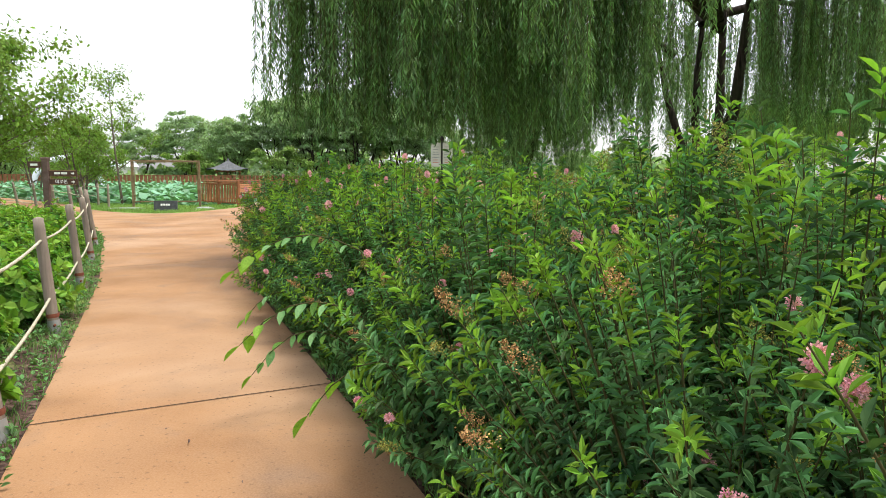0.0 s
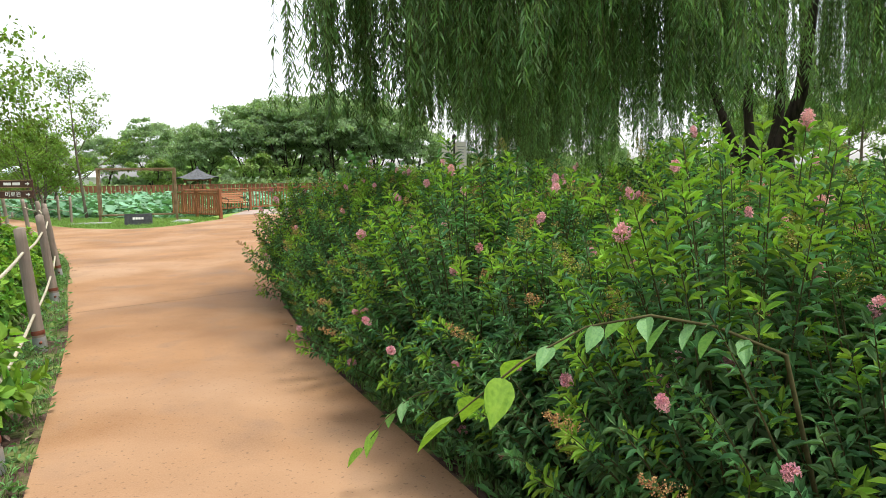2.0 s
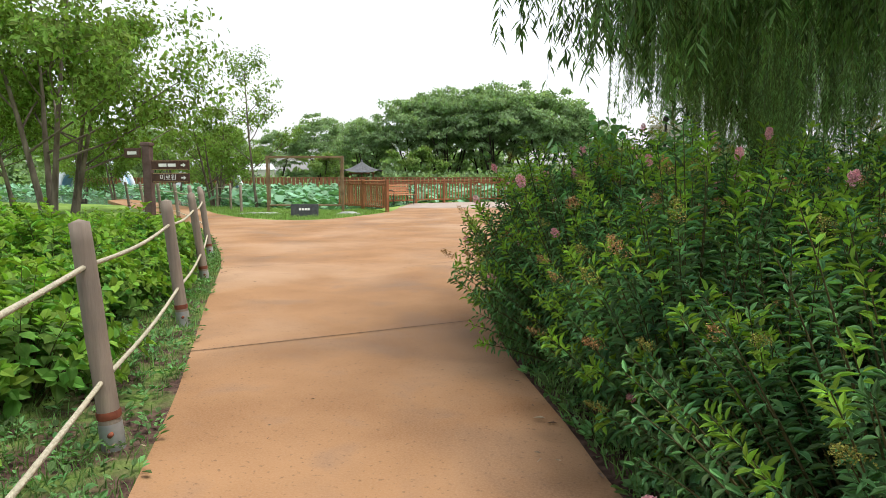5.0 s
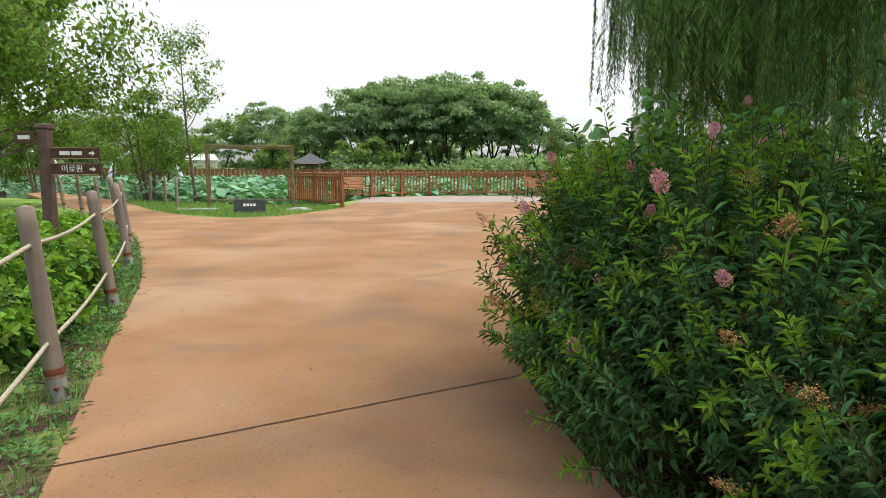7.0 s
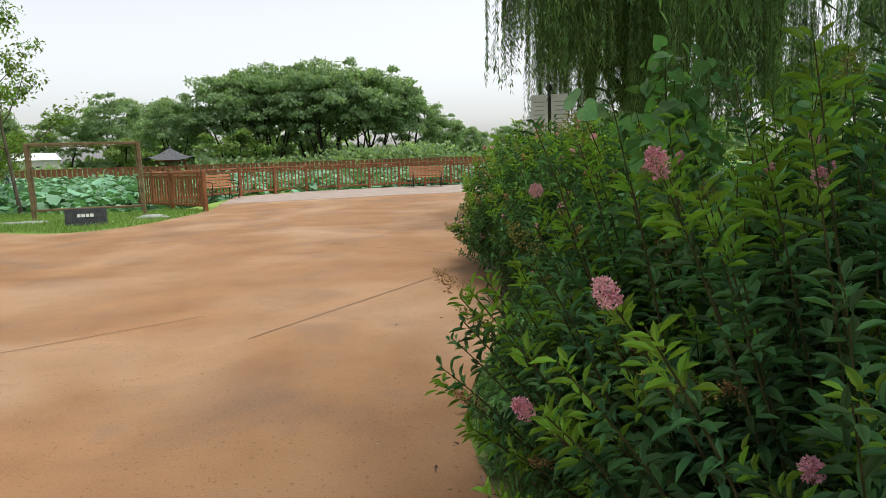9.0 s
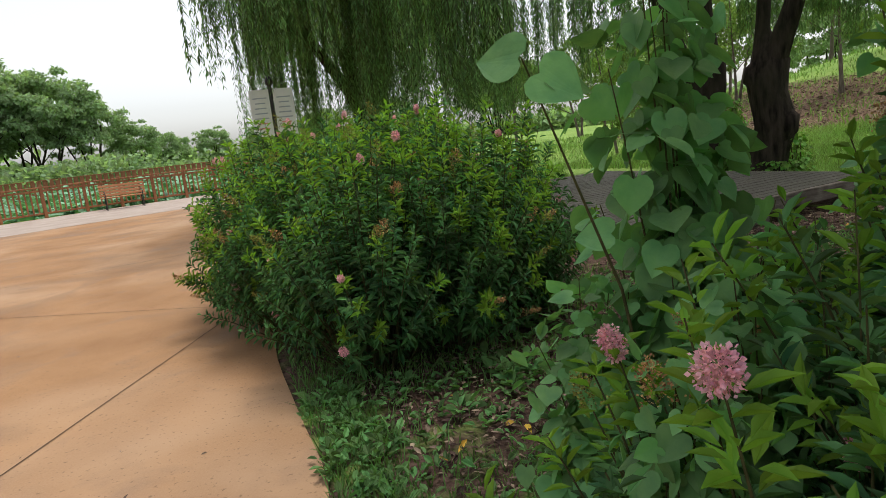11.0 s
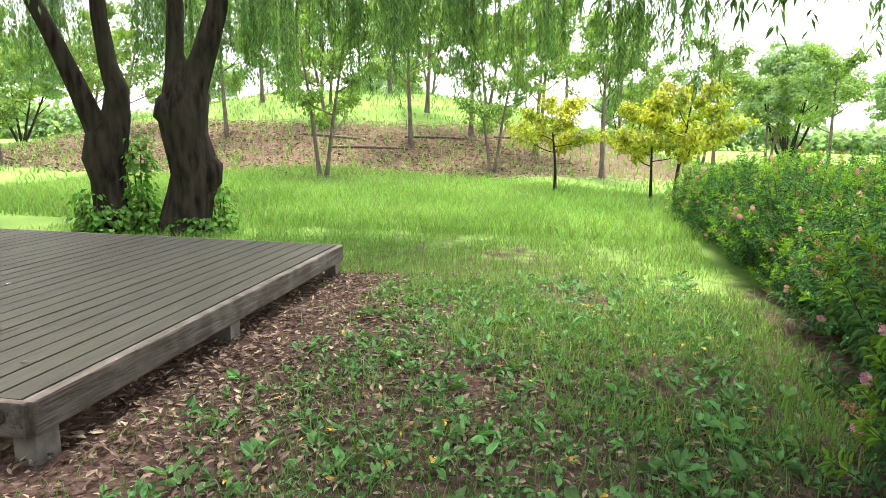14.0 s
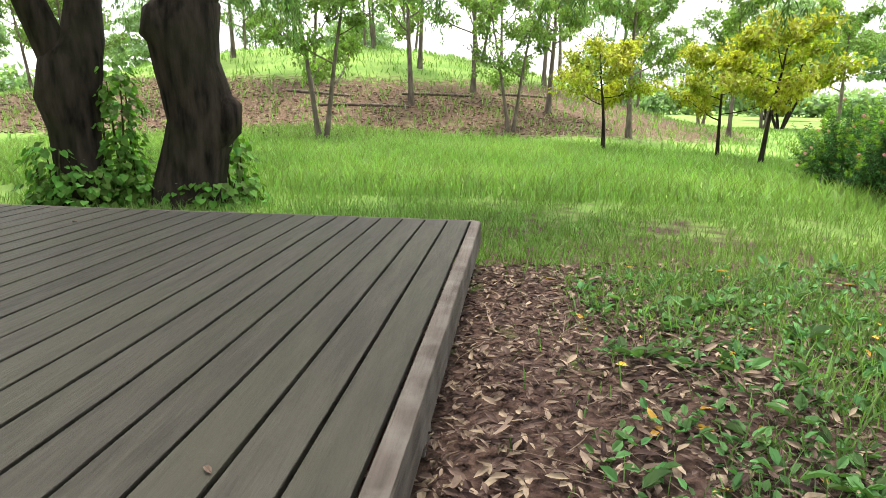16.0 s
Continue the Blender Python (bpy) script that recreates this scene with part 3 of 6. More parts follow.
slim_fence([(-6.6, 32.0), (-8.0, 33.6), (-9.6, 35.2), (-11.3, 36.8), (-13.1, 38.5), (-15.0, 40.2), (-17.0, 42.0), (-19.2, 43.8)])


# ---- timber railings round the square ----
def railing(a, b, pickets, tall=1.12, group="pond railing panels"):
    a, b = Vector((*a, 0)), Vector((*b, 0))
    span = (b - a).length
    turn = math.degrees(math.atan2(b.y - a.y, b.x - a.x))
    ob = thing("railing", "red-brown timber railing panel with upright pickets", "railing", pose(a.x, a.y, 0, 0, 0, turn), group)
    part("post", box((0.11, 0.11, tall + 0.04), (0, 0, tall / 2 + 0.02), 0.012), M["rail_wood"], ob)
    part("rail", box((span, 0.12, 0.05), (span / 2, 0, tall - 0.03), 0.01), M["rail_wood"], ob)
    part("rail", box((span, 0.05, 0.07), (span / 2, 0, tall - 0.15), 0.008), M["rail_wood"], ob)
    part("rail", box((span, 0.05, 0.07), (span / 2, 0, 0.16), 0.008), M["rail_wood"], ob)
    src = None
    for i in range(pickets):
        x = span * (i + 1) / (pickets + 1)
        if src is None:
            src = part("picket", box((0.055, 0.03, tall - 0.28), (0, 0, 0), 0.004), M["rail_wood"], ob)
            pk = src
        else:
            pk = new("picket", src.data)
            pk.parent = ob
        pk.location = (x, 0.028 if i % 2 else 0.03, tall / 2 - 0.0)
    return ob


def rail_run(points, gap, group="pond railing panels", pitch=0.17):
    for a, b in zip(points, points[1:]):
        n = max(1, round(math.dist(a, b) / gap))
        for i in range(n):
            p = [a[k] + (b[k] - a[k]) * i / n for k in (0, 1)]
            q = [a[k] + (b[k] - a[k]) * (i + 1) / n for k in (0, 1)]
            railing(p, q, max(2, int(math.dist(p, q) / pitch) - 1), group=group)


rail_run([(-1.78, 33.75), (-3.15, 34.95), (-4.75, 36.35)], 1.9, "pen railing panels", 0.15)
rail_run([(-4.75, 37.6), (-2.85, 41.0)], 1.6)
rail_run([(-2.78, 41.1), (-0.55, 43.35), (3.44, 44.75), (8.2, 45.3), (13.0, 44.2), (15.6, 41.0)], 1.35)


def far_railing(a, b):
    """The low timber fence on the pond's other bank: closed boards under a cap."""
    a, b = Vector((*a, 0)), Vector((*b, 0))
    span = (b - a).length
    turn = math.degrees(math.atan2(b.y - a.y, b.x - a.x))
    ob = thing("bank_fence", "long red-brown timber fence on the far bank of the pond", "fence", pose(a.x, a.y, -0.3, 0, 0, turn))
    part("cap", box((span, 0.14, 0.07), (span / 2, 0, 1.45), 0.01), M["rail_wood"], ob)
    part("rail", box((span, 0.06, 0.1), (span / 2, 0, 0.3)), M["rail_wood"], ob)
    src = None
    n = int(span / 0.45)
    for i in range(n):
        if src is None:
            pk = src = part("board", box((0.34, 0.04, 1.3), (0, 0, 0)), M["rail_wood"], ob)
        else:
            pk = new("board", src.data)
            pk.parent = ob
        pk.location = (span * (i + 0.5) / n, 0, 0.78)


far_railing((-52, 74), (-20, 80))
far_railing((-20, 80), (24, 80))


# ---- benches ----
def bench(x, y, turn, label):
    ob = thing("bench", label, "bench", pose(x, y, 0.006, 0, 0, turn), "benches by the railing")
    for i in range(4):
        part("seat_slat", box((1.55, 0.09, 0.035), (0, -0.19 + 0.115 * i, 0.44), 0.008), M["bench_wood"], ob)
    for i in range(4):
        part("back_slat", box((1.55, 0.03, 0.09), (0, 0.24 + 0.035 * i, 0.53 + 0.11 * i), 0.008, pose(0, 0, 0, -14)), M["bench_wood"], ob)
    for s in (-0.62, 0.62):
        lines = [([(s, -0.24, 0), (s, -0.20, 0.25), (s, -0.22, 0.42)], [0.022, 0.018, 0.022]),
                 ([(s, 0.28, 0), (s, 0.19, 0.25), (s, 0.24, 0.45), (s, 0.40, 0.92)], [0.022, 0.018, 0.02, 0.016]),
                 ([(s, -0.23, 0.42), (s, 0.22, 0.42)], [0.02, 0.02]),
                 ([(s, -0.24, 0.42), (s, -0.28, 0.58), (s, -0.15, 0.66), (s, 0.3, 0.66)], [0.016, 0.016, 0.018, 0.016])]
        mesh_part("side_frame", tubes("side_frame", lines, 7), M["iron"], ob, "black iron side frame")
    return ob


bench(-3.0, 39.3, 60, "timber slat bench with black iron sides by the railing")
bench(4.7, 43.7, 4, "red-brown timber slat bench standing before the pond railing")


# ---- stone sign, picture frame, flat stones ----
def words(text, size, mat, parent, m, name="lettering"):
    cu = bpy.data.curves.new(name, "FONT")
    cu.body, cu.size, cu.align_x, cu.align_y, cu.extrude = text, size, "CENTER", "CENTER", 0.002
    ob = new(name, cu)
    ob.data.materials.append(mat)
    ob.parent = parent
    ob.matrix_local = m
    return ob


def stone_sign():
    ob = thing("stone_sign", "low dark stone sign with white lettering on the grass", "sign", pose(-3.42, 30.42, 0, 0, 0, 14))
    part("slab", box((0.86, 0.12, 0.40), (0, 0, 0.20), 0.012, pose(0, 0, 0, -12)), M["slate"], ob)
    for i in range(4):
        part("print_bar", box((0.07, 0.006, 0.075), (-0.135 + 0.09 * i, -0.064, 0.25), 0, pose(0, 0, 0, -12)), M["lettering"], ob)
    part("print_bar", box((0.08, 0.006, 0.02), (0, -0.045, 0.12), 0, pose(0, 0, 0, -12)), M["lettering"], ob)


def picture_frame():
    a, b = Vector((-5.76, 32.4, 0)), Vector((-3.22, 33.1, 0))
    span = (b - a).length
    turn = math.degrees(math.atan2(b.y - a.y, b.x - a.x))
    ob = thing("photo_frame", "large brown timber photo frame standing before the lotus pond", "photo frame", pose(a.x, a.y, lay(-4.6, 32.7), 0, 0, turn))
    tall = 2.0
    for x in (0, span):
        part("post", box((0.09, 0.10, tall), (x, 0, tall / 2), 0.01), M["frame_wood"], ob)
    part("top_beam", box((span - 0.09, 0.10, 0.07), (span / 2, 0, tall - 0.04), 0.01), M["frame_wood"], ob)
    part("bottom_beam", box((span - 0.09, 0.10, 0.06), (span / 2, 0, 0.26), 0.01), M["frame_wood"], ob)
    for x in (0.075, span - 0.075):
        part("inner_trim", box((0.025, 0.05, tall - 0.4), (x, 0, tall / 2 + 0.12), 0.005), M["frame_wood"], ob)
    part("inner_trim", box((span - 0.2, 0.05, 0.025), (span / 2, 0, tall - 0.11), 0.005), M["frame_wood"], ob)


def flat_stone(x, y, size, turn, mat, label):
    bm = bmesh.new()
    bmesh.ops.create_icosphere(bm, subdivisions=3, radius=1)
    for v in bm.verts:
        k = 1 + 0.25 * noise.noise(v.co * 1.6 + Vector((x, y, 0)))
        v.co = Vector((v.co.x * size[0] * k, v.co.y * size[1] * k, max(-0.02, v.co.z * size[2] * k)))
    ob = part("flat_stone", bm, mat, smooth=True)
    ob.matrix_world = pose(x, y, lay(x, y), 0, 0, turn)
    tagged(ob, label, "stone")


stone_sign()
picture_frame()
flat_stone(-2.55, 31.9, (0.42, 0.2, 0.10), 20, M["grey_stone"], "flat grey boulder lying on the grass")
flat_stone(-5.6, 31.5, (0.75, 0.25, 0.07), 12, M["grey_stone"], "long pale flat stone lying on the grass")


# ---- guide post ----
def guide_post():
    ob = thing("guide_post", "brown wooden guide post with direction boards", "signpost", pose(-1.55, 20.85, 0, 0, 0, 10))
    part("post", box((0.13, 0.13, 1.76), (0, 0, 0.88), 0.015), M["brown_post"], ob)
    part("cap", box((0.16, 0.16, 0.06), (0, 0, 1.79), 0.015), M["brown_post"], ob, "pale worn cap")
    for z, text in ((1.455, ""), (1.255, "미로원")):
        bd = part("direction_board", box((0.62, 0.035, 0.155), (0.40, -0.06, z), 0.008), M["brown_board"], ob, "dark brown board with white lettering")
        for dz in (-0.066, 0.066):
            part("trim", box((0.58, 0.004, 0.006), (0.40, -0.0795, z + dz)), M["gilt"], bd)
        if text:
            words(text, 0.10, M["lettering"], bd, pose(0.36, -0.0795, z, 90))
        else:
            for x in (0.28, 0.43):
                part("print_bar", box((0.13, 0.004, 0.05), (x, -0.0795, z)), M["lettering"], bd)
        bm = bmesh.new()
        arrow = [(0.58, 0.012), (0.62, 0.012), (0.62, 0.035), (0.66, 0.0), (0.62, -0.035), (0.62, -0.012), (0.58, -0.012)]
        bm.faces.new([bm.verts.new((x, -0.0815, z + h)) for x, h in arrow])
        part("arrow", bm, M["lettering"], bd, "white arrow")
    side = part("direction_board", box((0.34, 0.035, 0.15), (-0.22, -0.05, 1.65), 0.008, pose(0, 0, 0, 0, 0, -20)), M["brown_board"], ob)
    part("print_bar", box((0.2, 0.004, 0.05), (-0.22, -0.0695, 1.65), 0, pose(0, 0, 0, 0, 0, -20)), M["lettering"], side)
    return ob


guide_post()


# ---- notice board ----
def notice_board():
    ob = thing("notice_board", "white two-sheet notice panel on a dark lamp post", "notice board", pose(7.3, 30.0, 0, 0, 0, -12))
    z = Vector((0, 0, 1))
    mesh_part("pole", tubes("pole", [([z * 0, z * 1.5, z * 2.72], [0.045, 0.04, 0.035])], 10), M["iron"], ob, "dark metal pole")
    mesh_part("lamp_head", tubes("lamp_head", [([z * 2.70, z * 2.74, z * 2.80, z * 2.86, z * 2.90], [0.04, 0.075, 0.08, 0.05, 0.001])], 12), M["iron"], ob)
    for s in (-1, 1):
        sh = part("sheet", box((0.37, 0.02, 0.88), (s * 0.225, -0.035 - 0.01, 2.20), 0.004), M["sheet"], ob, "white printed sheet")
        for i in range(7):
            w = 0.26 - 0.07 * ((i * 3) % 4) / 3
            mat = M["red_ink"] if i in (5, 6) else M["ink"]
            part("print_line", box((w, 0.003, 0.022), (s * 0.225, -0.0565, 2.48 - 0.095 * i)), mat, sh)


notice_board()


# ---- deck platform ----
DECK = pose(8.873, 22.114, 0, 0, 0, -0.37)
DECK_LONG, DECK_DEEP, DECK_TOP, BOARD = 4.38, 5.45, 0.336, 0.1595


def deck_platform():
    ob = thing("deck_platform", "low weathered grey-brown timber deck platform on short legs", "deck", DECK)
    rng = random.Random(4)
    n = int((DECK_DEEP - 0.15) / BOARD)
    src = None
    for i in range(n):
        if src is None:
            pk = src = part("board", box((DECK_LONG - 0.03, BOARD - 0.014, 0.03), (0, 0, 0), 0.004), M["deck"], ob)
        else:
            pk = new("board", src.data)
            pk.parent = ob
        pk.location = (DECK_LONG / 2, 0.071 + BOARD * (i + 0.5), DECK_TOP - 0.015 + rng.uniform(-0.0015, 0.0015))
    beam = 0.18
    part("edge_board", box((DECK_LONG, 0.072, beam), (DECK_LONG / 2, 0.030, DECK_TOP - beam / 2 - 0.001), 0.014), M["deck_edge"], ob, "worn edge board with scuffed paint")
    part("edge_board", box((DECK_LONG, 0.05, beam), (DECK_LONG / 2, DECK_DEEP - 0.02, DECK_TOP - beam / 2 - 0.001), 0.016), M["deck_edge"], ob)
    for x in (-0.005, DECK_LONG + 0.005):
        part("edge_board", box((0.045, DECK_DEEP - 0.05, beam), (x, DECK_DEEP / 2, DECK_TOP - beam / 2 - 0.002), 0.012), M["deck_edge"], ob)
    for y in (0.9, 1.8, 2.7, 3.6, 4.5):
        part("joist", box((DECK_LONG - 0.06, 0.05, 0.1), (DECK_LONG / 2, y, DECK_TOP - 0.085)), M["deck"], ob)
    for x in (0.10, 1.95, DECK_LONG - 0.10):
        for y in (0.09, DECK_DEEP / 2, DECK_DEEP - 0.12):
            part("leg", box((0.15, 0.13, 0.27), (x, y, 0.025), 0.008), M["concrete"], ob, "stubby concrete leg")
    bm = bmesh.new()
    bmesh.ops.create_cone(bm, cap_ends=True, segments=20, radius1=0.045, radius2=0.042, depth=0.008, matrix=pose(-0.031, 0.17, 0.262, 0, -90))
    badge = part("badge", bm, M["iron"], ob, "round dark maker's badge")
    for dy, dz, w, h in ((0, 0.012, 0.045, 0.010), (0.014, -0.006, 0.012, 0.03), (-0.014, -0.006, 0.012, 0.022), (0, -0.02, 0.035, 0.008)):
        part("emblem", box((0.003, w, h), (-0.0365, 0.17 + dy, 0.262 + dz)), M["gilt"], badge)
    for y in (0.06, 0.10):
        for dz in (0.03, 0.11):
            part("screw", box((0.004, 0.008, 0.008), (-0.029, y - 0.02, DECK_TOP - dz - 0.01), 0.002), M["iron"], ob)
    return ob


deck_platform()


# ---- plants ----
def shrub(seed, tall=1.45, spread=0.62, shoots=150, leaves=30, leaf=0.062, flowers=5, dry=4, young=0.12, leaf_mat="shrub_leaf", half=NARROW, ratio=0.30, name="shrub",
          label="dense green flowering shrub with pink and faded brown flower heads", group="shrubs of the flowering hedge"):
    """Arching shoots from one stool, each clothed in narrow leaves; some end in fluffy flower heads."""
    rng = np.random.default_rng(seed)
    pr = random.Random(seed)
    ob = thing(name, label, "shrub", None, group)
    lines, heads = [], []
    P, W, U, L, Y = [], [], [], [], []
    for s in range(shoots):
        a = rng.uniform(0, 2 * np.pi)
        out = spread * math.sqrt(rng.uniform(0.02, 1.0))
        top = tall * (1 - 0.42 * (out / spread) ** 2.2) * rng.uniform(0.55, 1.06)
        if s % 11 == 1:
            top *= rng.uniform(1.05, 1.2)
        if s % 4 == 0:
            top *= rng.uniform(0.36, 0.7)
            out = spread * rng.uniform(0.75, 1.12)
        foot = Vector((math.cos(a), math.sin(a), 0)) * out * 0.35
        tip = Vector((math.cos(a) * out * 1.15, math.sin(a) * out * 1.15, top))
        knee = foot.lerp(tip, 0.5) + Vector((0, 0, top * 0.16))
        pts = []
        for k in range(7):
            t = k / 6
            pts.append(foot * (1 - t) ** 2 + knee * 2 * t * (1 - t) + tip * t * t)
        lines.append((pts, [0.006 * (1 - 0.75 * k / 6) for k in range(7)]))
        ts = np.sort(1 - 0.64 * rng.uniform(0, 1, leaves) ** 1.2)
        arr = np.array([p[:] for p in pts])
        where = np.stack([np.interp(ts, np.linspace(0, 1, 7), arr[:, c]) for c in range(3)], 1)
        along = (arr[-1] - arr[3])
        along /= np.linalg.norm(along)
        across_a = np.cross(along, [0.31, 0.87, 0.2])
        across_a /= np.linalg.norm(across_a)
        across_b = np.cross(along, across_a)
        twist = np.arange(leaves) * 2.4 + rng.uniform(0, 6.28) + rng.normal(0, 0.25, leaves)
        sp = across_a * np.cos(twist)[:, None] + across_b * np.sin(twist)[:, None]
        rise_ = 0.15 + 0.75 * np.clip((ts - 0.55) / 0.45, 0, 1)[:, None] + rng.normal(0, 0.18, (leaves, 1))
        way = sp + along * rise_ + np.array([0, 0, -0.10])
        P.append(where + sp * 0.004 + rng.normal(0, 0.007, (leaves, 3))), W.append(way)
        up = along[None] * 1.0 - sp * 0.25 + np.array([0, 0, 0.35]) + rng.normal(0, 0.22, (leaves, 3))
        U.append(up)
        size = leaf * rng.uniform(0.75, 1.3, leaves) * (1.3 - 0.5 * np.clip((ts - 0.5) / 0.5, 0, 1))
        L.append(size)
        Y.append((ts > 0.84) & (rng.uniform(0, 1) < young * 4))
        if s % 3:
            heads.append((tip, (pts[-1] - pts[-2]).normalized()))
    P, W, U, L, Y = (np.concatenate(v) for v in (P, W, U, L, Y))
    mesh_part("branchwork", tubes("branchwork", lines, 4), M["stem"], ob, "thin brown stems")
    mesh_part("foliage", leaf_mesh("foliage", P[~Y], W[~Y], U[~Y], L[~Y], L[~Y] * ratio, half), M[leaf_mat], ob, "narrow green leaves")
    if Y.any():
        mesh_part("young_foliage", leaf_mesh("young_foliage", P[Y], W[Y], U[Y], L[Y] * 1.1, L[Y] * ratio * 1.1, half), M["shoot_leaf"], ob, "fresh yellow-green shoot tips")
    pr.shuffle(heads)
    for i, (tip, way) in enumerate(heads[:flowers + dry * 2]):
        kind = "petal" if i < flowers else ("dry_flower" if i < flowers + dry else "seed_head")
        axis = np.array(way[:])
        if kind == "petal":
            n, long_, wide = 620, rng.uniform(0.022, 0.05), rng.uniform(0.017, 0.026)
            t = rng.uniform(0, 1, n)
            ring = rng.normal(0, 1, (n, 3))
            ring /= np.linalg.norm(ring, axis=1, keepdims=True)
            r = wide * np.sqrt(np.clip(1 - (2 * t - 1) ** 2, 0.05, 1)) * rng.uniform(0.55, 1.1, n)
            pos = np.array(tip[:]) + axis * (t * long_)[:, None] + ring * r[:, None]
            size = rng.uniform(0.004, 0.008, n)
        else:
            sides, beads = 13, 26
            n, long_ = sides * beads, rng.uniform(0.06, 0.11)
            t = np.repeat(np.linspace(0.0, 1, sides), beads)
            turn_ = np.repeat(np.arange(sides) * 2.4, beads) + rng.normal(0, 0.28, n)
            ring = np.stack([np.cos(turn_), np.sin(turn_), rng.uniform(0.2, 0.9, n)], 1)
            reach = 0.046 * (1 - 0.75 * t) * rng.uniform(0.25, 1.05, n)
            pos = np.array(tip[:]) + axis * (t * long_)[:, None] + ring * reach[:, None] + rng.normal(0, 0.0035, (n, 3))
            size = rng.uniform(0.004, 0.0075, n)
        me = leaf_mesh("flower_head", pos, ring + rng.normal(0, 0.3, (n, 3)), rng.normal(0, 1, (n, 3)), size, size * 0.85, [(0, 0, 0), (0.5, 0.5, 0), (0, 1, 0)])
        mesh_part("flower_head", me, M[kind], ob, {"petal": "fluffy pink flower head", "dry_flower": "faded brown flower head", "seed_head": "yellow-green seed head"}[kind])
    return ob


HEDGE = [shrub(11, 1.42, 0.66, 170, 50, 0.050, flowers=8, dry=8, young=0.12, ratio=0.30), shrub(23, 1.52, 0.62, 165, 50, 0.055, flowers=9, dry=7, young=0.17, ratio=0.30),
         shrub(37, 1.32, 0.70, 170, 52, 0.046, flowers=7, dry=8, ratio=0.29), shrub(51, 1.45, 0.64, 155, 46, 0.060, flowers=6, dry=6, young=0.08, ratio=0.31)]


def line_at(line, d):
    """The place d metres along a line, and the way to its right."""
    for a, b in zip(line, line[1:]):
        s = math.dist(a, b)
        if d <= s:
            u = ((b[0] - a[0]) / s, (b[1] - a[1]) / s)
            return (a[0] + u[0] * d, a[1] + u[1] * d), (u[1], -u[0])
        d -= s
    return line[-1], (1, 0)


def plant_hedge():
    rng = random.Random(5)
    spots = []
    edge = smooth_line(RIGHT_EDGE[:9])
    for rank in range(7):
        d = 0.2 + 0.3 * (rank % 2)
        while d < 15.2:
            (x, y), (nx, ny) = line_at(edge, d)
            off = 0.62 + 0.72 * rank + rng.uniform(-0.08, 0.08)
            spots.append((x + nx * off, y + ny * off * 0.6 - 0.12 * (rank == 0), rank))
            d += (0.62 if rank < 2 else 0.8) + rng.uniform(-0.06, 0.06)
    x = 6.6
    while x < 19.5:
        for rank in range(4):
            spots.append((x + rng.uniform(-0.12, 0.12), 17.2 - 0.72 * rank + rng.uniform(-0.1, 0.1) - 0.02 * (x - 8), 0 if rank == 0 else 2))
        x += 0.66
    kept = []
    for x, y, rank in spots:
        if y > 17.9 or (y > 17.0 and x < 4.9) or y < 3.2:
            continue
        if any((x - a) ** 2 + (y - b) ** 2 < 0.42 ** 2 for a, b, _ in kept):
            continue
        kept.append((x, y, rank))
    used = set()
    for x, y, rank in kept:
        i = rng.randrange(4)
        k = rng.uniform(0.88, 1.14)
        if y < 12.5:
            k *= 0.98 + 0.1 * (x > 9.5)
        rise = 1.0
        if x > 8.0 and y > 14.5:
            k, rise = k * 0.92, 1.1 if x < 11 else 1.0
        m = pose(x, y, lay(x, y), rng.uniform(-5, 5), rng.uniform(-5, 5), rng.uniform(0, 360))
        if i in used:
            ob = copy_thing(HEDGE[i], m)
        else:
            used.add(i)
            ob = HEDGE[i]
            ob.matrix_world = m
        ob.scale = (k, k, k * rise * rng.uniform(0.88, 1.13))
    return kept


plant_hedge()

# the single shrub between the square and the deck
def plant_island_shrubs():
    rng = random.Random(9)
    for x, y, k in ((5.62, 21.3, 1.05), (6.2, 21.3, 1.1), (6.75, 21.6, 1.05), (5.7, 22.0, 1.12), (6.45, 22.1, 1.16), (7.05, 22.2, 1.05), (5.8, 22.75, 1.15), (6.6, 22.85, 1.15),
                    (5.42, 22.3, 0.95), (5.38, 23.0, 1.05), (5.62, 23.6, 1.12), (6.2, 23.5, 1.18), (6.95, 23.5, 1.12), (5.95, 24.3, 1.1)):
        ob = copy_thing(HEDGE[rng.choice((1, 3))], pose(x, y, 0, rng.uniform(-4, 4), rng.uniform(-4, 4), rng.uniform(0, 360)))
        ob.scale = (k, k, k * 1.04)
        tagged(ob, "rounded green flowering shrub beside the timber deck", group="shrubs beside the deck")


plant_island_shrubs()


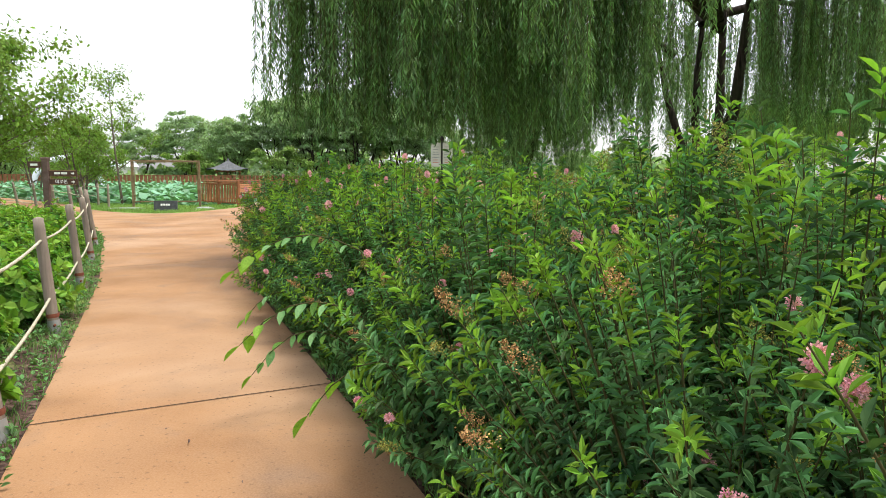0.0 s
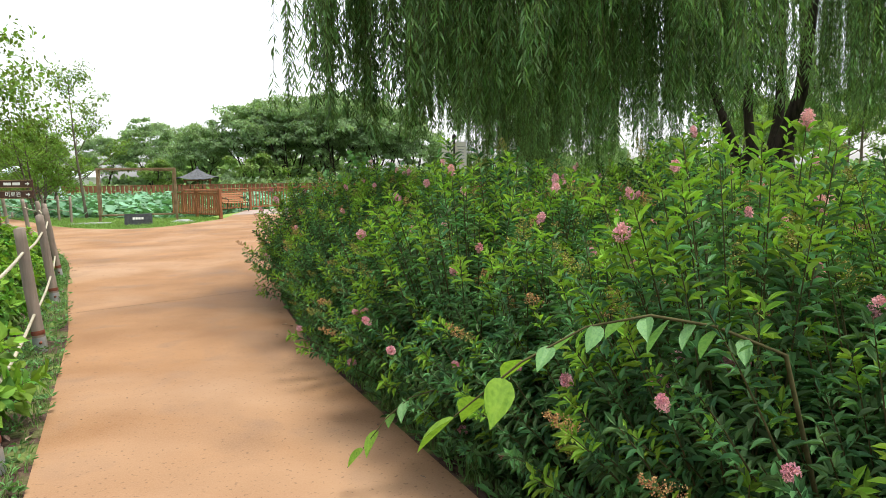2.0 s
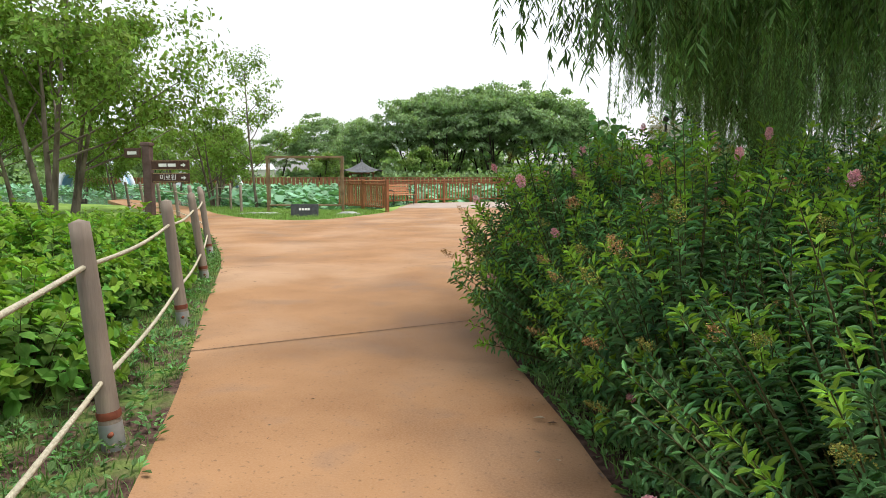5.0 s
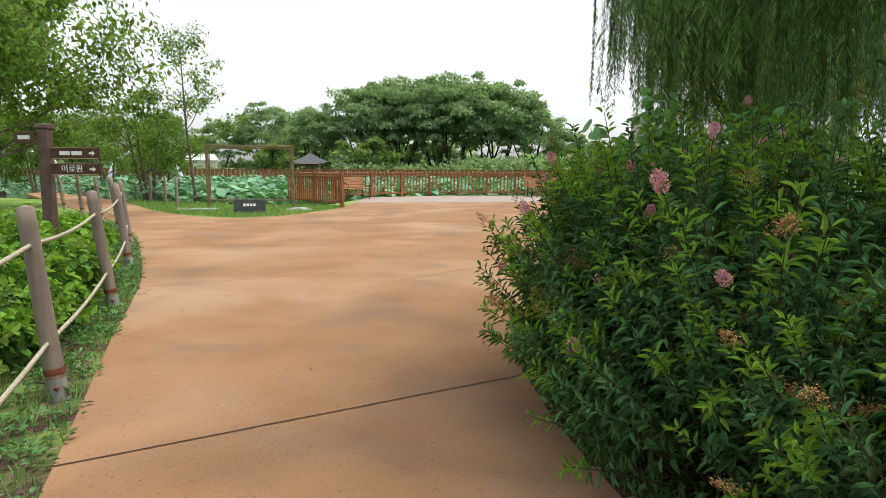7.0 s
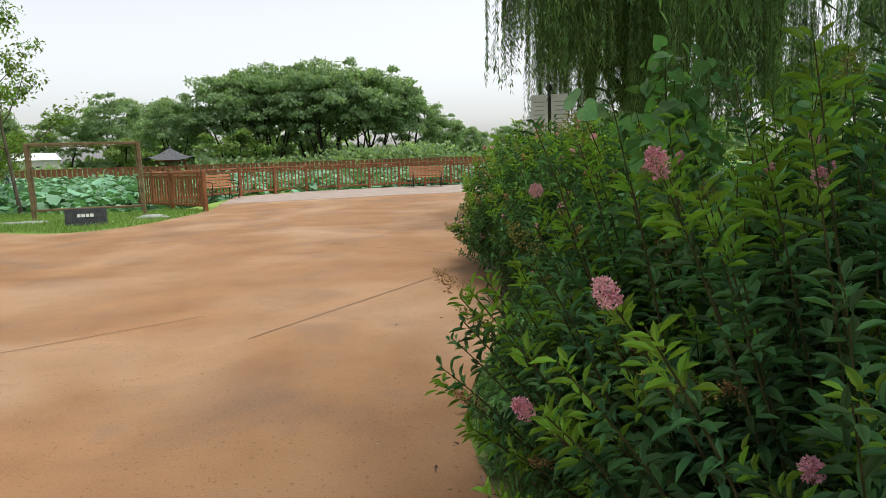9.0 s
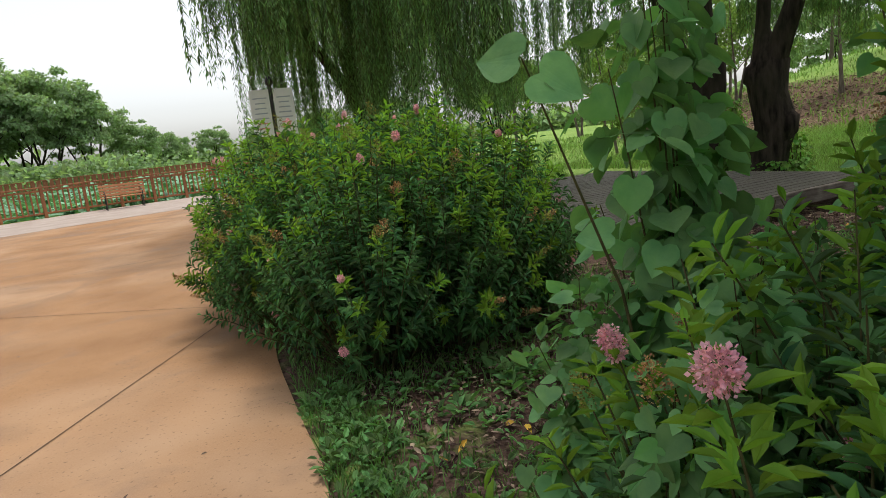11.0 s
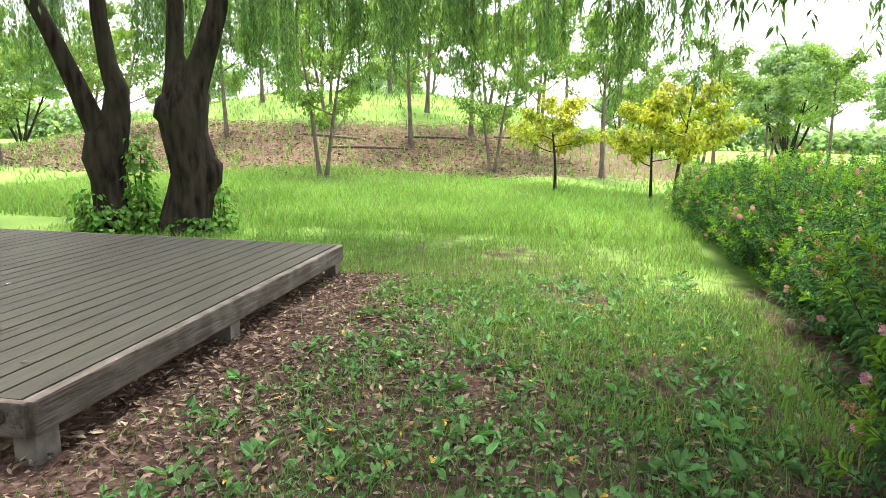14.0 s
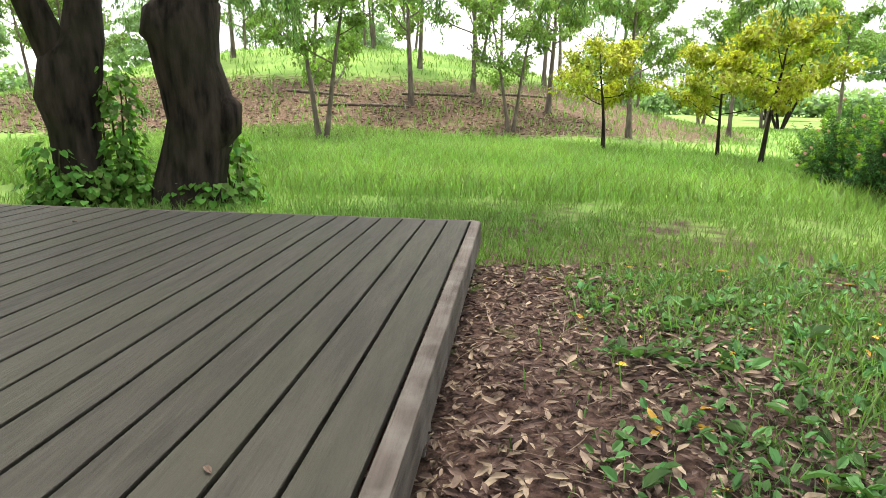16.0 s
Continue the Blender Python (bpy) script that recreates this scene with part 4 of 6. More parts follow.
# broad-leaved tangle behind the rope fence
def plant_tangle():
    rng = random.Random(12)
    a = shrub(71, 0.85, 0.62, 85, 16, 0.085, 0, 0, 0.5, "vine_leaf", OVAL, 0.62, "bramble", "low tangle of broad bright green leaves behind the fence", "brambles behind the fence")
    b = shrub(83, 0.70, 0.66, 80, 16, 0.10, 0, 0, 0.5, "vine_leaf", OVAL, 0.7, "bramble", "low tangle of broad bright green leaves behind the fence", "brambles behind the fence")
    base = [a, b]
    used = set()
    line = [(p[0], p[1]) for p in POSTS]
    for rank in range(4):
        d = 0.1
        while d < 21:
            (x, y), (nx, ny) = line_at(line, d)
            off = 0.75 + 0.75 * rank + rng.uniform(-0.15, 0.15)
            k = rng.uniform(0.75, 1.15) * (1.0 if d < 17 else 0.7)
            d += rng.uniform(0.62, 0.85)
            if rank == 0 and rng.random() < 0.25:
                continue
            if math.hypot(x - nx * off + 1.55, y - ny * off - 20.85) < 0.45:
                continue
            i = rng.randrange(2)
            m = pose(x - nx * off, y - ny * off, 0, rng.uniform(-6, 6), rng.uniform(-6, 6), rng.uniform(0, 360))
            if i in used:
                ob = copy_thing(base[i], m)
            else:
                used.add(i)
                ob = base[i]
                ob.matrix_world = m
            ob.scale = (k, k, k)


plant_tangle()


# ---- young tree with heart-shaped leaves at the gap in the hedge ----
def heart_tree():
    rng = np.random.default_rng(3)
    ob = thing("redbud_sapling", "young redbud sapling with large heart-shaped green leaves", "sapling", pose(5.56, 18.60, 0))
    lines, P, W, U, L = [], [], [], [], []
    for s in range(30):
        a = rng.uniform(0, 2 * np.pi)
        out = rng.uniform(0.08, 0.52)
        top = rng.uniform(0.45, 1.35) if s > 6 else rng.uniform(1.4, 1.95)
        if s <= 6:
            out *= 0.6
        pts = []
        for k in range(8):
            t = k / 7
            pts.append(Vector((math.cos(a) * out * t ** 1.3 + 0.02 * math.sin(9 * t + s), math.sin(a) * out * t ** 1.3 + 0.02 * math.cos(7 * t + s), top * t)))
        lines.append((pts, [0.0065 * (1 - 0.75 * k / 7) for k in range(8)]))
        arr = np.array([p[:] for p in pts])
        n = int(top * 52)
        ts = rng.uniform(0.1, 1.0, n)
        where = np.stack([np.interp(ts, np.linspace(0, 1, 8), arr[:, c]) for c in range(3)], 1)
        b = rng.uniform(0, 2 * np.pi, n)
        outw = np.stack([np.cos(b), np.sin(b), np.zeros(n)], 1)
        stalk = outw * rng.uniform(0.03, 0.12, (n, 1))
        P.append(where + stalk)
        W.append(outw * 0.55 + np.array([0, 0, -0.7]) + rng.normal(0, 0.5, (n, 3)))
        U.append(np.array([0, 0, 0.8]) + outw * 0.9 + rng.normal(0, 0.42, (n, 3)))
        L.append(rng.uniform(0.06, 0.125, n) * (1.15 - 0.45 * ts))
    P, W, U, L = (np.concatenate(v) for v in (P, W, U, L))
    for one in lines:
        mesh_part("stem", tubes("stem", [one], 6), M["stem"], ob)
    mesh_part("foliage", leaf_mesh("foliage", P, W, U, L, L * 0.95, HEART), M["heart_leaf"], ob, "heart-shaped leaves")
    ob.scale = (1.0, 1.0, 1.0)
    second = copy_thing(ob, pose(6.15, 18.30, 0, 0, 0, 130))
    second.scale = (1.0, 1.0, 0.9)
    third = copy_thing(ob, pose(4.86, 18.05, 0, 0, 0, 250))
    third.scale = (0.55, 0.55, 0.6)
    fourth = copy_thing(ob, pose(5.3, 18.2, 0, 0, 0, 40))
    fourth.scale = (0.8, 0.8, 0.62)
    for x, y, turn, k, rise in ((4.98, 17.62, 200, 0.72, 0.66), (5.2, 17.2, 75, 0.8, 0.7), (5.35, 16.7, 20, 0.7, 0.62)):
        copy_thing(ob, pose(x, y, 0, 0, 0, turn)).scale = (k, k, rise)
    fifth = copy_thing(ob, pose(5.27, 18.66, 0, 0, 0, 310))
    fifth.scale = (0.75, 0.75, 0.56)


heart_tree()


# ---- feathered shoots leaning out of the hedge over the path ----
OVAL_TOOTHED = [(0, 0, 0), (0.30, 0.08, 0.04), (0.44, 0.24, 0.08), (0.50, 0.40, 0.10), (0.45, 0.58, 0.09), (0.33, 0.76, 0.05), (0.15, 0.92, -0.03), (0, 1.05, -0.12)]
LEAFLET = leaf_mesh("leaflet", [(0, 0, 0)], [(1, 0, 0)], [(0, 0, 1)], [1.0], [0.52], OVAL_TOOTHED)
YOUNG_LEAFLET = leaf_mesh("leaflet", [(0, 0, 0)], [(1, 0, 0)], [(0, 0, 1)], [1.0], [0.58], OVAL_TOOTHED)


def feather_shoot(x, y, z, turn, length, tip_young, seed):
    rng = random.Random(seed)
    ob = thing("elm_shoot", "arching elm shoot with drooping oval leaves leaning over the path", "shoot", pose(x, y, 0, 0, 0, turn), "elm shoots")
    pts = [Vector((0.25, 0, 0))] + [Vector((-length * t, 0.03 * math.sin(5 * t), z + 0.16 * math.sin(2.6 * t) - 0.22 * t * t)) for t in (0, 0.2, 0.4, 0.6, 0.8, 1.0)]
    mesh_part("stem", tubes("stem", [(pts, [0.008, 0.006, 0.005, 0.004, 0.003, 0.003, 0.002])], 6), M["stem"], ob)
    count = int(length * 16)
    for i in range(count):
        t = 0.12 + 0.88 * i / (count - 1)
        k = min(int(t * 5), 4)
        p = pts[1 + k].lerp(pts[2 + k], t * 5 - k)
        side = 1 if i % 2 else -1
        young = t > tip_young
        pk = mesh_part("leaflet", YOUNG_LEAFLET if young else LEAFLET, M["shoot_leaf" if young else "heart_leaf"], ob, "yellow-green young leaf" if young else "")
        size = rng.uniform(0.075, 0.12) * (1.1 if young else 1.0)
        aim = 180 - side * rng.uniform(35, 75) if i < count - 1 else 180
        pk.matrix_local = pose(p.x, p.y, p.z - 0.003, rng.uniform(-25, 25), rng.uniform(25, 65), aim) @ Matrix.Scale(size, 4)


feather_shoot(7.65, 10.50, 0.98, 0, 0.85, 0.72, 1)
feather_shoot(7.72, 10.12, 0.62, 12, 0.72, 0.80, 2)
feather_shoot(8.2, 9.1, 0.55, 0, 0.55, 0.7, 3)
feather_shoot(6.95, 11.8, 0.35, 5, 0.55, 0.8, 4)
feather_shoot(7.6, 10.3, 0.40, 20, 0.60, 0.9, 5)


def reaching_shoot():
    """A long shoot with a few very large heart leaves, held out over the gap."""
    ob = thing("redbud_shoot", "long redbud shoot with a few large pale heart-shaped leaves", "sapling", pose(5.4, 18.5, 0))
    pts = [Vector(p) for p in ((0, 0, 0), (-0.05, 0.02, 0.5), (-0.14, 0.05, 1.05), (-0.37, 0.06, 1.60))]
    mesh_part("stem", tubes("stem", [(pts, [0.006, 0.005, 0.004, 0.002])], 6), M["stem"], ob)
    P = [(-0.37, 0.06, 1.60), (-0.35, 0.04, 1.57), (-0.33, 0.04, 1.56)]
    W = [(-0.35, 0.85, 0.1), (0.3, -0.75, -0.5), (0.8, -0.3, -0.3)]
    U = [(-0.8, -0.35, 0.5), (-0.8, -0.3, 0.5), (-0.3, -0.6, 0.8)]
    L = np.array([0.12, 0.115, 0.11])
    mesh_part("foliage", leaf_mesh("foliage", P, W, U, L, L * 0.95, HEART), M["heart_leaf"], ob)


reaching_shoot()


# ---- trees ----
def limb(start, way, length, radius, rng, bend=0.25, lift=0.1, n=6, end=0.35):
    pts, p, d = [Vector(start)], Vector(start), Vector(way).normalized()
    for i in range(n):
        d = (d + Vector((rng.uniform(-1, 1), rng.uniform(-1, 1), rng.uniform(-0.6, 0.6))) * bend / n * 2 + Vector((0, 0, lift / n))).normalized()
        p = p + d * length / n
        pts.append(p.copy())
    return pts, [radius * (1 - (1 - end) * i / n) for i in range(n + 1)], d


def broad_tree(seed, tall=9.0, spread=3.6, bole=0.3, radius=0.14, stems=1, leaves=5200, leaf=0.16, mat="tree_leaf", bark="pale_bark", open_=0.0,
               name="tree", label="leafy green park tree with a slender trunk", group="park trees", flat=1.0):
    """Trunk, limbs, boughs and twigs, and leaves in clumps about the twigs."""
    rng = random.Random(seed)
    nr = np.random.default_rng(seed)
    ob = thing(name, label, "tree", None, group)
    trunk, twigs, tips = [], [], []
    for s in range(stems):
        a = rng.uniform(0, 6.28)
        lean = Vector((math.cos(a), math.sin(a), 0)) * (0.19 if stems > 1 else 0.06)
        off = Vector((math.cos(a), math.sin(a), 0)) * (radius * 1.2 if stems > 1 else 0)
        pts, rad, d = limb(off, lean + Vector((0, 0, 1)), tall * 0.82, radius, rng, 0.18, 0.15, 9, 0.22)
        rad[0] *= 1.35
        trunk.append((pts, rad))
        count = 9 if stems == 1 else 6
        for b in range(count):
            k = bole + (1 - bole) * (b + rng.uniform(0, 0.7)) / count
            i = min(int(k * 9), 8)
            p = pts[i].lerp(pts[i + 1], k * 9 - i)
            ang = b * 2.4 + rng.uniform(-0.5, 0.5)
            fall = 1 - 0.55 * max(0, (k - bole) / (1 - bole)) ** 1.4
            reach = spread * fall * rng.uniform(0.7, 1.1)
            bp, br, bd = limb(p, (math.cos(ang), math.sin(ang), rng.uniform(0.35, 0.9) * flat), reach, rad[i] * 0.5, rng, 0.5, 0.15, 6, 0.3)
            twigs.append((bp, br))
            for t in range(6):
                j = rng.randrange(2, 7)
                ta = rng.uniform(0, 6.28)
                tp, tr, td = limb(bp[j], bd + Vector((math.cos(ta), math.sin(ta), rng.uniform(-0.2, 0.8) * flat)) * 0.9, reach * rng.uniform(0.25, 0.5), br[j] * 0.5, rng, 0.5, 0.1, 4, 0.3)
                twigs.append((tp, tr))
                tips += [(q, reach) for q in tp[1:]]
        tips += [(q, spread * 0.6) for q in pts[-3:]]
    mesh_part("trunk", tubes("trunk", trunk, 10, 0.06, rng), M[bark], ob, "rough trunk")
    mesh_part("branching", tubes("branching", twigs, 5), M[bark], ob)
    per = max(3, leaves // len(tips))
    base = np.array([q[:] for q, _ in tips])
    keep = nr.uniform(0, 1, len(base)) >= open_
    base = base[keep]
    P = np.repeat(base, per, 0) + nr.normal(0, 1, (len(base) * per, 3)) * np.array([0.20, 0.20, 0.13]) * spread / 3.2
    n = len(P)
    heart = base.mean(0) - np.array([0, 0, 0.15 * tall])
    out = P - heart
    out /= np.linalg.norm(out, axis=1, keepdims=True)
    W = nr.normal(0, 0.8, (n, 3)) + np.array([0, 0, -0.6]) + out * 0.3
    U = out * 1.0 + nr.normal(0, 0.45, (n, 3)) + np.array([0, 0, 0.7])
    L = leaf * nr.uniform(0.6, 1.4, n)
    mesh_part("crown", leaf_mesh("crown", P, W, U, L, L * 0.55, [(0, 0, 0), (0.5, 0.45, 0.08), (0, 1, -0.08)]), M[mat], ob, "uneven leafy crown")
    return ob


def dome_tree(seed, tall=12.0, spread=5.0, stems=5, clumps=120, per=110, leaf=0.36, mat="haze_tinted_leaf", low=0.2, label="large round-crowned green tree on the far bank"):
    """Stems spreading from one foot under a rounded crown built of many overlapping leaf clumps."""
    rng = random.Random(seed)
    nr = np.random.default_rng(seed)
    ob = thing("tree", label, "tree", None, "trees on the far bank")
    trunk, twigs = [], []
    for s in range(stems):
        a = 6.28 * s / stems + rng.uniform(-0.4, 0.4)
        way = Vector((math.cos(a) * 0.42, math.sin(a) * 0.42, 1))
        pts, rad, d = limb(Vector((math.cos(a), math.sin(a), 0)) * 0.25, way, tall * 0.72, 0.15, rng, 0.2, 0.25, 8, 0.3)
        trunk.append((pts, rad))
        for b in range(4):
            j = rng.randrange(3, 8)
            ta = rng.uniform(0, 6.28)
            tp, tr, _ = limb(pts[j], (math.cos(ta), math.sin(ta), 0.7), spread * 0.5, rad[j] * 0.6, rng, 0.4, 0.2, 5, 0.3)
            twigs.append((tp, tr))
    mesh_part("trunk", tubes("trunk", trunk, 7, 0.05, rng), M["bark"], ob, "dark spreading stems")
    mesh_part("branching", tubes("branching", twigs, 5), M["bark"], ob)
    up = nr.normal(0, 1, (clumps, 3))
    up[:, 2] = np.abs(up[:, 2]) * 1.1 - 0.35
    up /= np.linalg.norm(up, axis=1, keepdims=True)
    shell = nr.uniform(0.62, 1.0, (clumps, 1)) * (1 + 0.1 * np.sin(up[:, :1] * 5 + seed) + 0.08 * np.cos(up[:, 1:2] * 7))
    mid = tall * (low + (1 - low) * 0.45)
    hubs = up * shell * np.array([spread, spread, tall - mid]) + np.array([0, 0, mid])
    size = nr.uniform(0.16, 0.28, clumps) * spread
    off = nr.normal(0, 1, (clumps, per, 3))
    off /= np.linalg.norm(off, axis=2, keepdims=True)
    off[:, :, 2] = np.abs(off[:, :, 2]) * 0.75 - 0.12
    P = (hubs[:, None] + off * (size[:, None, None] * nr.uniform(0.55, 1.0, (clumps, per, 1)))).reshape(-1, 3)
    n = len(P)
    face = off.reshape(-1, 3) + np.repeat(up, per, 0) * 0.5
    W = nr.normal(0, 1, (n, 3)) + np.array([0, 0, -0.5])
    U = face + nr.normal(0, 0.35, (n, 3)) + np.array([0, 0, 0.4])
    L = leaf * nr.uniform(0.6, 1.4, n)
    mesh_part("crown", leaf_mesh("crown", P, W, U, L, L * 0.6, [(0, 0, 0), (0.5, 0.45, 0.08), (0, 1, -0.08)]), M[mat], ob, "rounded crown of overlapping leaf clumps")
    return ob


def set_tree(src, x, y, k, turn, first, z=None, label=""):
    m = pose(x, y, lay(x, y) - 0.05 if z is None else z, 0, 0, turn)
    ob = src if first else copy_thing(src, m)
    ob.matrix_world = m
    ob.scale = (k, k, k)
    if label:
        tagged(ob, label)
    return ob


NEAR_A = broad_tree(101, 6.6, 3.7, 0.22, 0.08, 3, 15000, 0.14, label="leafy tree with several pale trunks beyond the fence")
NEAR_B = broad_tree(102, 6.2, 3.5, 0.24, 0.09, 2, 14000, 0.14, label="leafy tree with twisting pale trunks beyond the fence")
THIN = broad_tree(141, 7.2, 2.5, 0.26, 0.06, 1, 4200, 0.12, open_=0.3, label="slender open-crowned tree at the edge of the lotus pond")
LOW = broad_tree(104, 4.8, 2.3, 0.3, 0.07, 3, 5000, 0.13, label="small many-stemmed tree by the pond fence")
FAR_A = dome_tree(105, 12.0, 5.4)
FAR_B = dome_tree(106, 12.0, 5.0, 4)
PALE = broad_tree(107, 5.5, 3.4, 0.3, 0.14, 2, 3600, 0.34, "bright_leaf", "bark", label="small flat-topped light green tree on the far bank", group="trees on the far bank", flat=0.35)

set_tree(NEAR_A, -9.9, 27.2, 1.25, 0, True)
set_tree(NEAR_B, -12.4, 30.6, 1.15, 40, True)
for x, y, k, t in ((-14.8, 26.0, 1.1, 60), (-17.5, 29.5, 1.0, 100), (-19, 34.5, 1.0, 200), (-14.5, 20, 1.0, 300), (-25, 38, 1.1, 20), (-21.5, 43.5, 0.85, 160)):
    set_tree(NEAR_A if t % 40 else NEAR_B, x, y, k, t, False)
set_tree(THIN, -7.9, 35.4, 1.0, 30, True)
set_tree(LOW, -10.6, 36.6, 1.0, 0, True)
for x, y, k, t in ((-16.5, 46, 1.1, 80), (-23, 51, 1.2, 10), (-13.8, 42.5, 0.9, 210), (-28, 48, 1.25, 130)):
    set_tree(LOW, x, y, k, t, False)
set_tree(FAR_A, -12.2, 91, 1.02, 0, True)
set_tree(FAR_B, -17.8, 92, 0.98, 50, True)
rng = random.Random(8)
for i, (x, y, k) in enumerate(((-23.8, 91, 0.78), (-6.2, 91, 1.07), (-0.6, 92, 1.02), (3.2, 93, 0.78), (7.4, 95, 0.56), (-9, 97, 1.05), (-3, 98, 1.05), (-15, 98, 1.0), (-34, 101, 0.9),
                               (-29, 104, 0.75), (-41, 100, 0.72), (-48, 96, 0.75), (-56, 90, 0.75), (-62, 84, 0.8), (-46, 78, 0.5), (12, 104, 0.45), (18, 110, 0.5), (24, 106, 0.45), (32, 104, 0.6),
                               (40, 98, 0.6), (-70, 70, 0.9), (-62, 60, 0.8), (-50, 60, 0.65))):
    set_tree(FAR_A if i % 2 else FAR_B, x, y, k, rng.uniform(0, 360), False, -0.3)
set_tree(PALE, -14.6, 84, 1.0, 0, True, -0.3)
for x, y, k in ((-27.5, 86, 0.9), (-40, 78, 0.9)):
    set_tree(PALE, x, y, k, rng.uniform(0, 360), False, -0.3)


def far_wood(name, arc, count, tall, size, label):
    """An uneven belt of leaf clumps that closes the distance along a line of the plan."""
    nr = np.random.default_rng(len(name) + count)
    pts = np.array(arc, float)
    seg = np.hypot(*np.diff(pts, axis=0).T)
    d = np.concatenate([[0], np.cumsum(seg)])
    s = nr.uniform(0, d[-1], count)
    x, y = np.interp(s, d, pts[:, 0]), np.interp(s, d, pts[:, 1])
    crest = tall * (0.55 + 0.22 * np.sin(s * 0.11 + 1) + 0.16 * np.sin(s * 0.31) + 0.1 * np.sin(s * 0.83 + 2))
    z = crest * nr.uniform(0, 1, count) ** 0.8
    P = np.stack([x + nr.normal(0, 2.0, count), y + nr.normal(0, 2.0, count), z - 0.4], 1)
    W, U = nr.normal(0, 1, (count, 3)), nr.normal(0, 0.6, (count, 3)) + np.array([0, 0, 1.0])
    L = size * nr.uniform(0.5, 1.4, count)
    ob = mesh_part(name, leaf_mesh(name, P, W, U, L, L * 0.7, [(0, 0, 0), (0.5, 0.45, 0.08), (0, 1, -0.08)]), M["haze_tinted_leaf"])
    tagged(ob, label, "woodland", kind="stuff")


far_wood("far_wood", [(-110, 40), (-80, 84), (-40, 103), (0, 106), (40, 112), (80, 100), (120, 60), (130, 10), (110, -50), (60, -80)], 52000, 6.5, 1.0, "belt of green woodland in the distance, haze put into its leaf colour")
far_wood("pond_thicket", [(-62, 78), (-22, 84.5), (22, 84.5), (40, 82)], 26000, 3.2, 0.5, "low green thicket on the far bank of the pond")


# ---- trees on and before the mound ----
MOUND_A = broad_tree(111, 6.6, 2.4, 0.26, 0.085, 2, 6500, 0.16, "bright_leaf", "pale_bark", 0.25, label="slender young tree growing on the leafy mound", group="trees on the mound")
MOUND_B = broad_tree(112, 7.2, 2.6, 0.34, 0.11, 1, 6500, 0.16, "bright_leaf", "pale_bark", 0.2, label="slender young tree growing on the leafy mound", group="trees on the mound")
set_tree(MOUND_A, 26.3, 27.2, 0.95, 0, True)
set_tree(MOUND_B, 33.1, 25.8, 1.0, 0, True)
for i, (x, y, k) in enumerate(((30.1, 22.0, 0.8), (36.6, 23.7, 1.05), (34.7, 20.6, 1.0), (23.2, 37.4, 0.9), (31.9, 17.9, 0.95), (32.9, 34.1, 0.9), (36.0, 30.5, 1.1), (40, 26.5, 1.1), (42, 20.5, 1.1),
                               (34.5, 40.5, 1.0), (28.5, 41.5, 0.9), (40.5, 36, 1.1), (46, 30, 1.1), (31.5, 47.5, 0.9), (46, 16, 1.1), (52, 10, 1.2), (40, 12, 1.0), (26, 49, 1.0), (47, 24, 1.2), (50, 36, 1.25), (53, 19, 1.3), (54, 29, 1.3), (56, 42, 1.3), (47, 43, 1.2), (43, 49, 1.2), (60, 23, 1.4), (61, 34, 1.4), (36, 55, 1.2), (50, 53, 1.3), (63, 12, 1.3), (58, 4, 1.3), (47, 4, 1.1), (68, 46, 1.4))):
    set_tree(MOUND_A if i % 3 == 0 else MOUND_B, x, y, k, 70 * i, False)
MAPLE = broad_tree(121, 3.1, 1.6, 0.42, 0.055, 1, 4600, 0.11, "maple_leaf", "bark", name="maple", label="small yellow-green maple on the lawn", group="yellow maples", flat=0.45)
set_tree(MAPLE, 24.9, 19.7, 0.95, 0, True)
for x, y, k, t in ((24.5, 17.1, 0.9, 90), (22.4, 16.9, 1.0, 200)):
    set_tree(MAPLE, x, y, k, t, False)
for i, (x, y, k) in enumerate(((60, 2, 0.8), (50, -6, 0.7), (70, -12, 0.8), (42, -14, 0.65), (80, 12, 0.7), (84, 40, 0.9), (60, 70, 0.9), (45, 80, 0.8), (75, 60, 0.9), (66, -30, 0.9), (20, -22, 0.7), (-10, -16, 0.7), (36, 66, 0.7), (90, -8, 0.9))):
    set_tree(FAR_A if i % 2 else FAR_B, x, y, k, 50 * i, False)


# ---- the old willows ----
def willow_strands(name, tops, drops, rng, spread=0.10, leaf=0.125):
    """Hanging whips thick with narrow leaves: the whips' lines and the leaves."""
    P, W, U, L, T, lines = [], [], [], [], [], []
    for (x, y, z), drop in zip(tops, drops):
        sway = rng.normal(0, 0.10, 2) * drop * 0.35
        n = max(8, int(drop * 25))
        ts = np.sort(rng.uniform(0, 1, n))
        swing = np.stack([sway[0] * ts ** 2, sway[1] * ts ** 2, -drop * ts], 1)
        where = np.array([x, y, z]) + swing + rng.normal(0, 0.006, (n, 3))
        b = rng.uniform(0, 6.28) + np.pi * (np.arange(n) % 2) + rng.normal(0, 0.55, n)
        way = np.stack([np.cos(b) * 0.7, np.sin(b) * 0.7, rng.uniform(-1.25, -0.75, n)], 1)
        P.append(where), W.append(way)
        U.append(np.stack([np.cos(b), np.sin(b), np.full(n, 0.5)], 1) + rng.normal(0, 0.25, (n, 3)))
        L.append(leaf * rng.uniform(0.7, 1.35, n))
        T.append(np.full(n, rng.uniform(0, 1)))
        k = np.array([0, 0.35, 0.7, 1.0])
        lines.append(([Vector((x + sway[0] * t * t, y + sway[1] * t * t, z - drop * t)) for t in k], [0.006, 0.004, 0.003, 0.001]))
    return (*(np.concatenate(v) for v in (P, W, U, L, T)), lines)


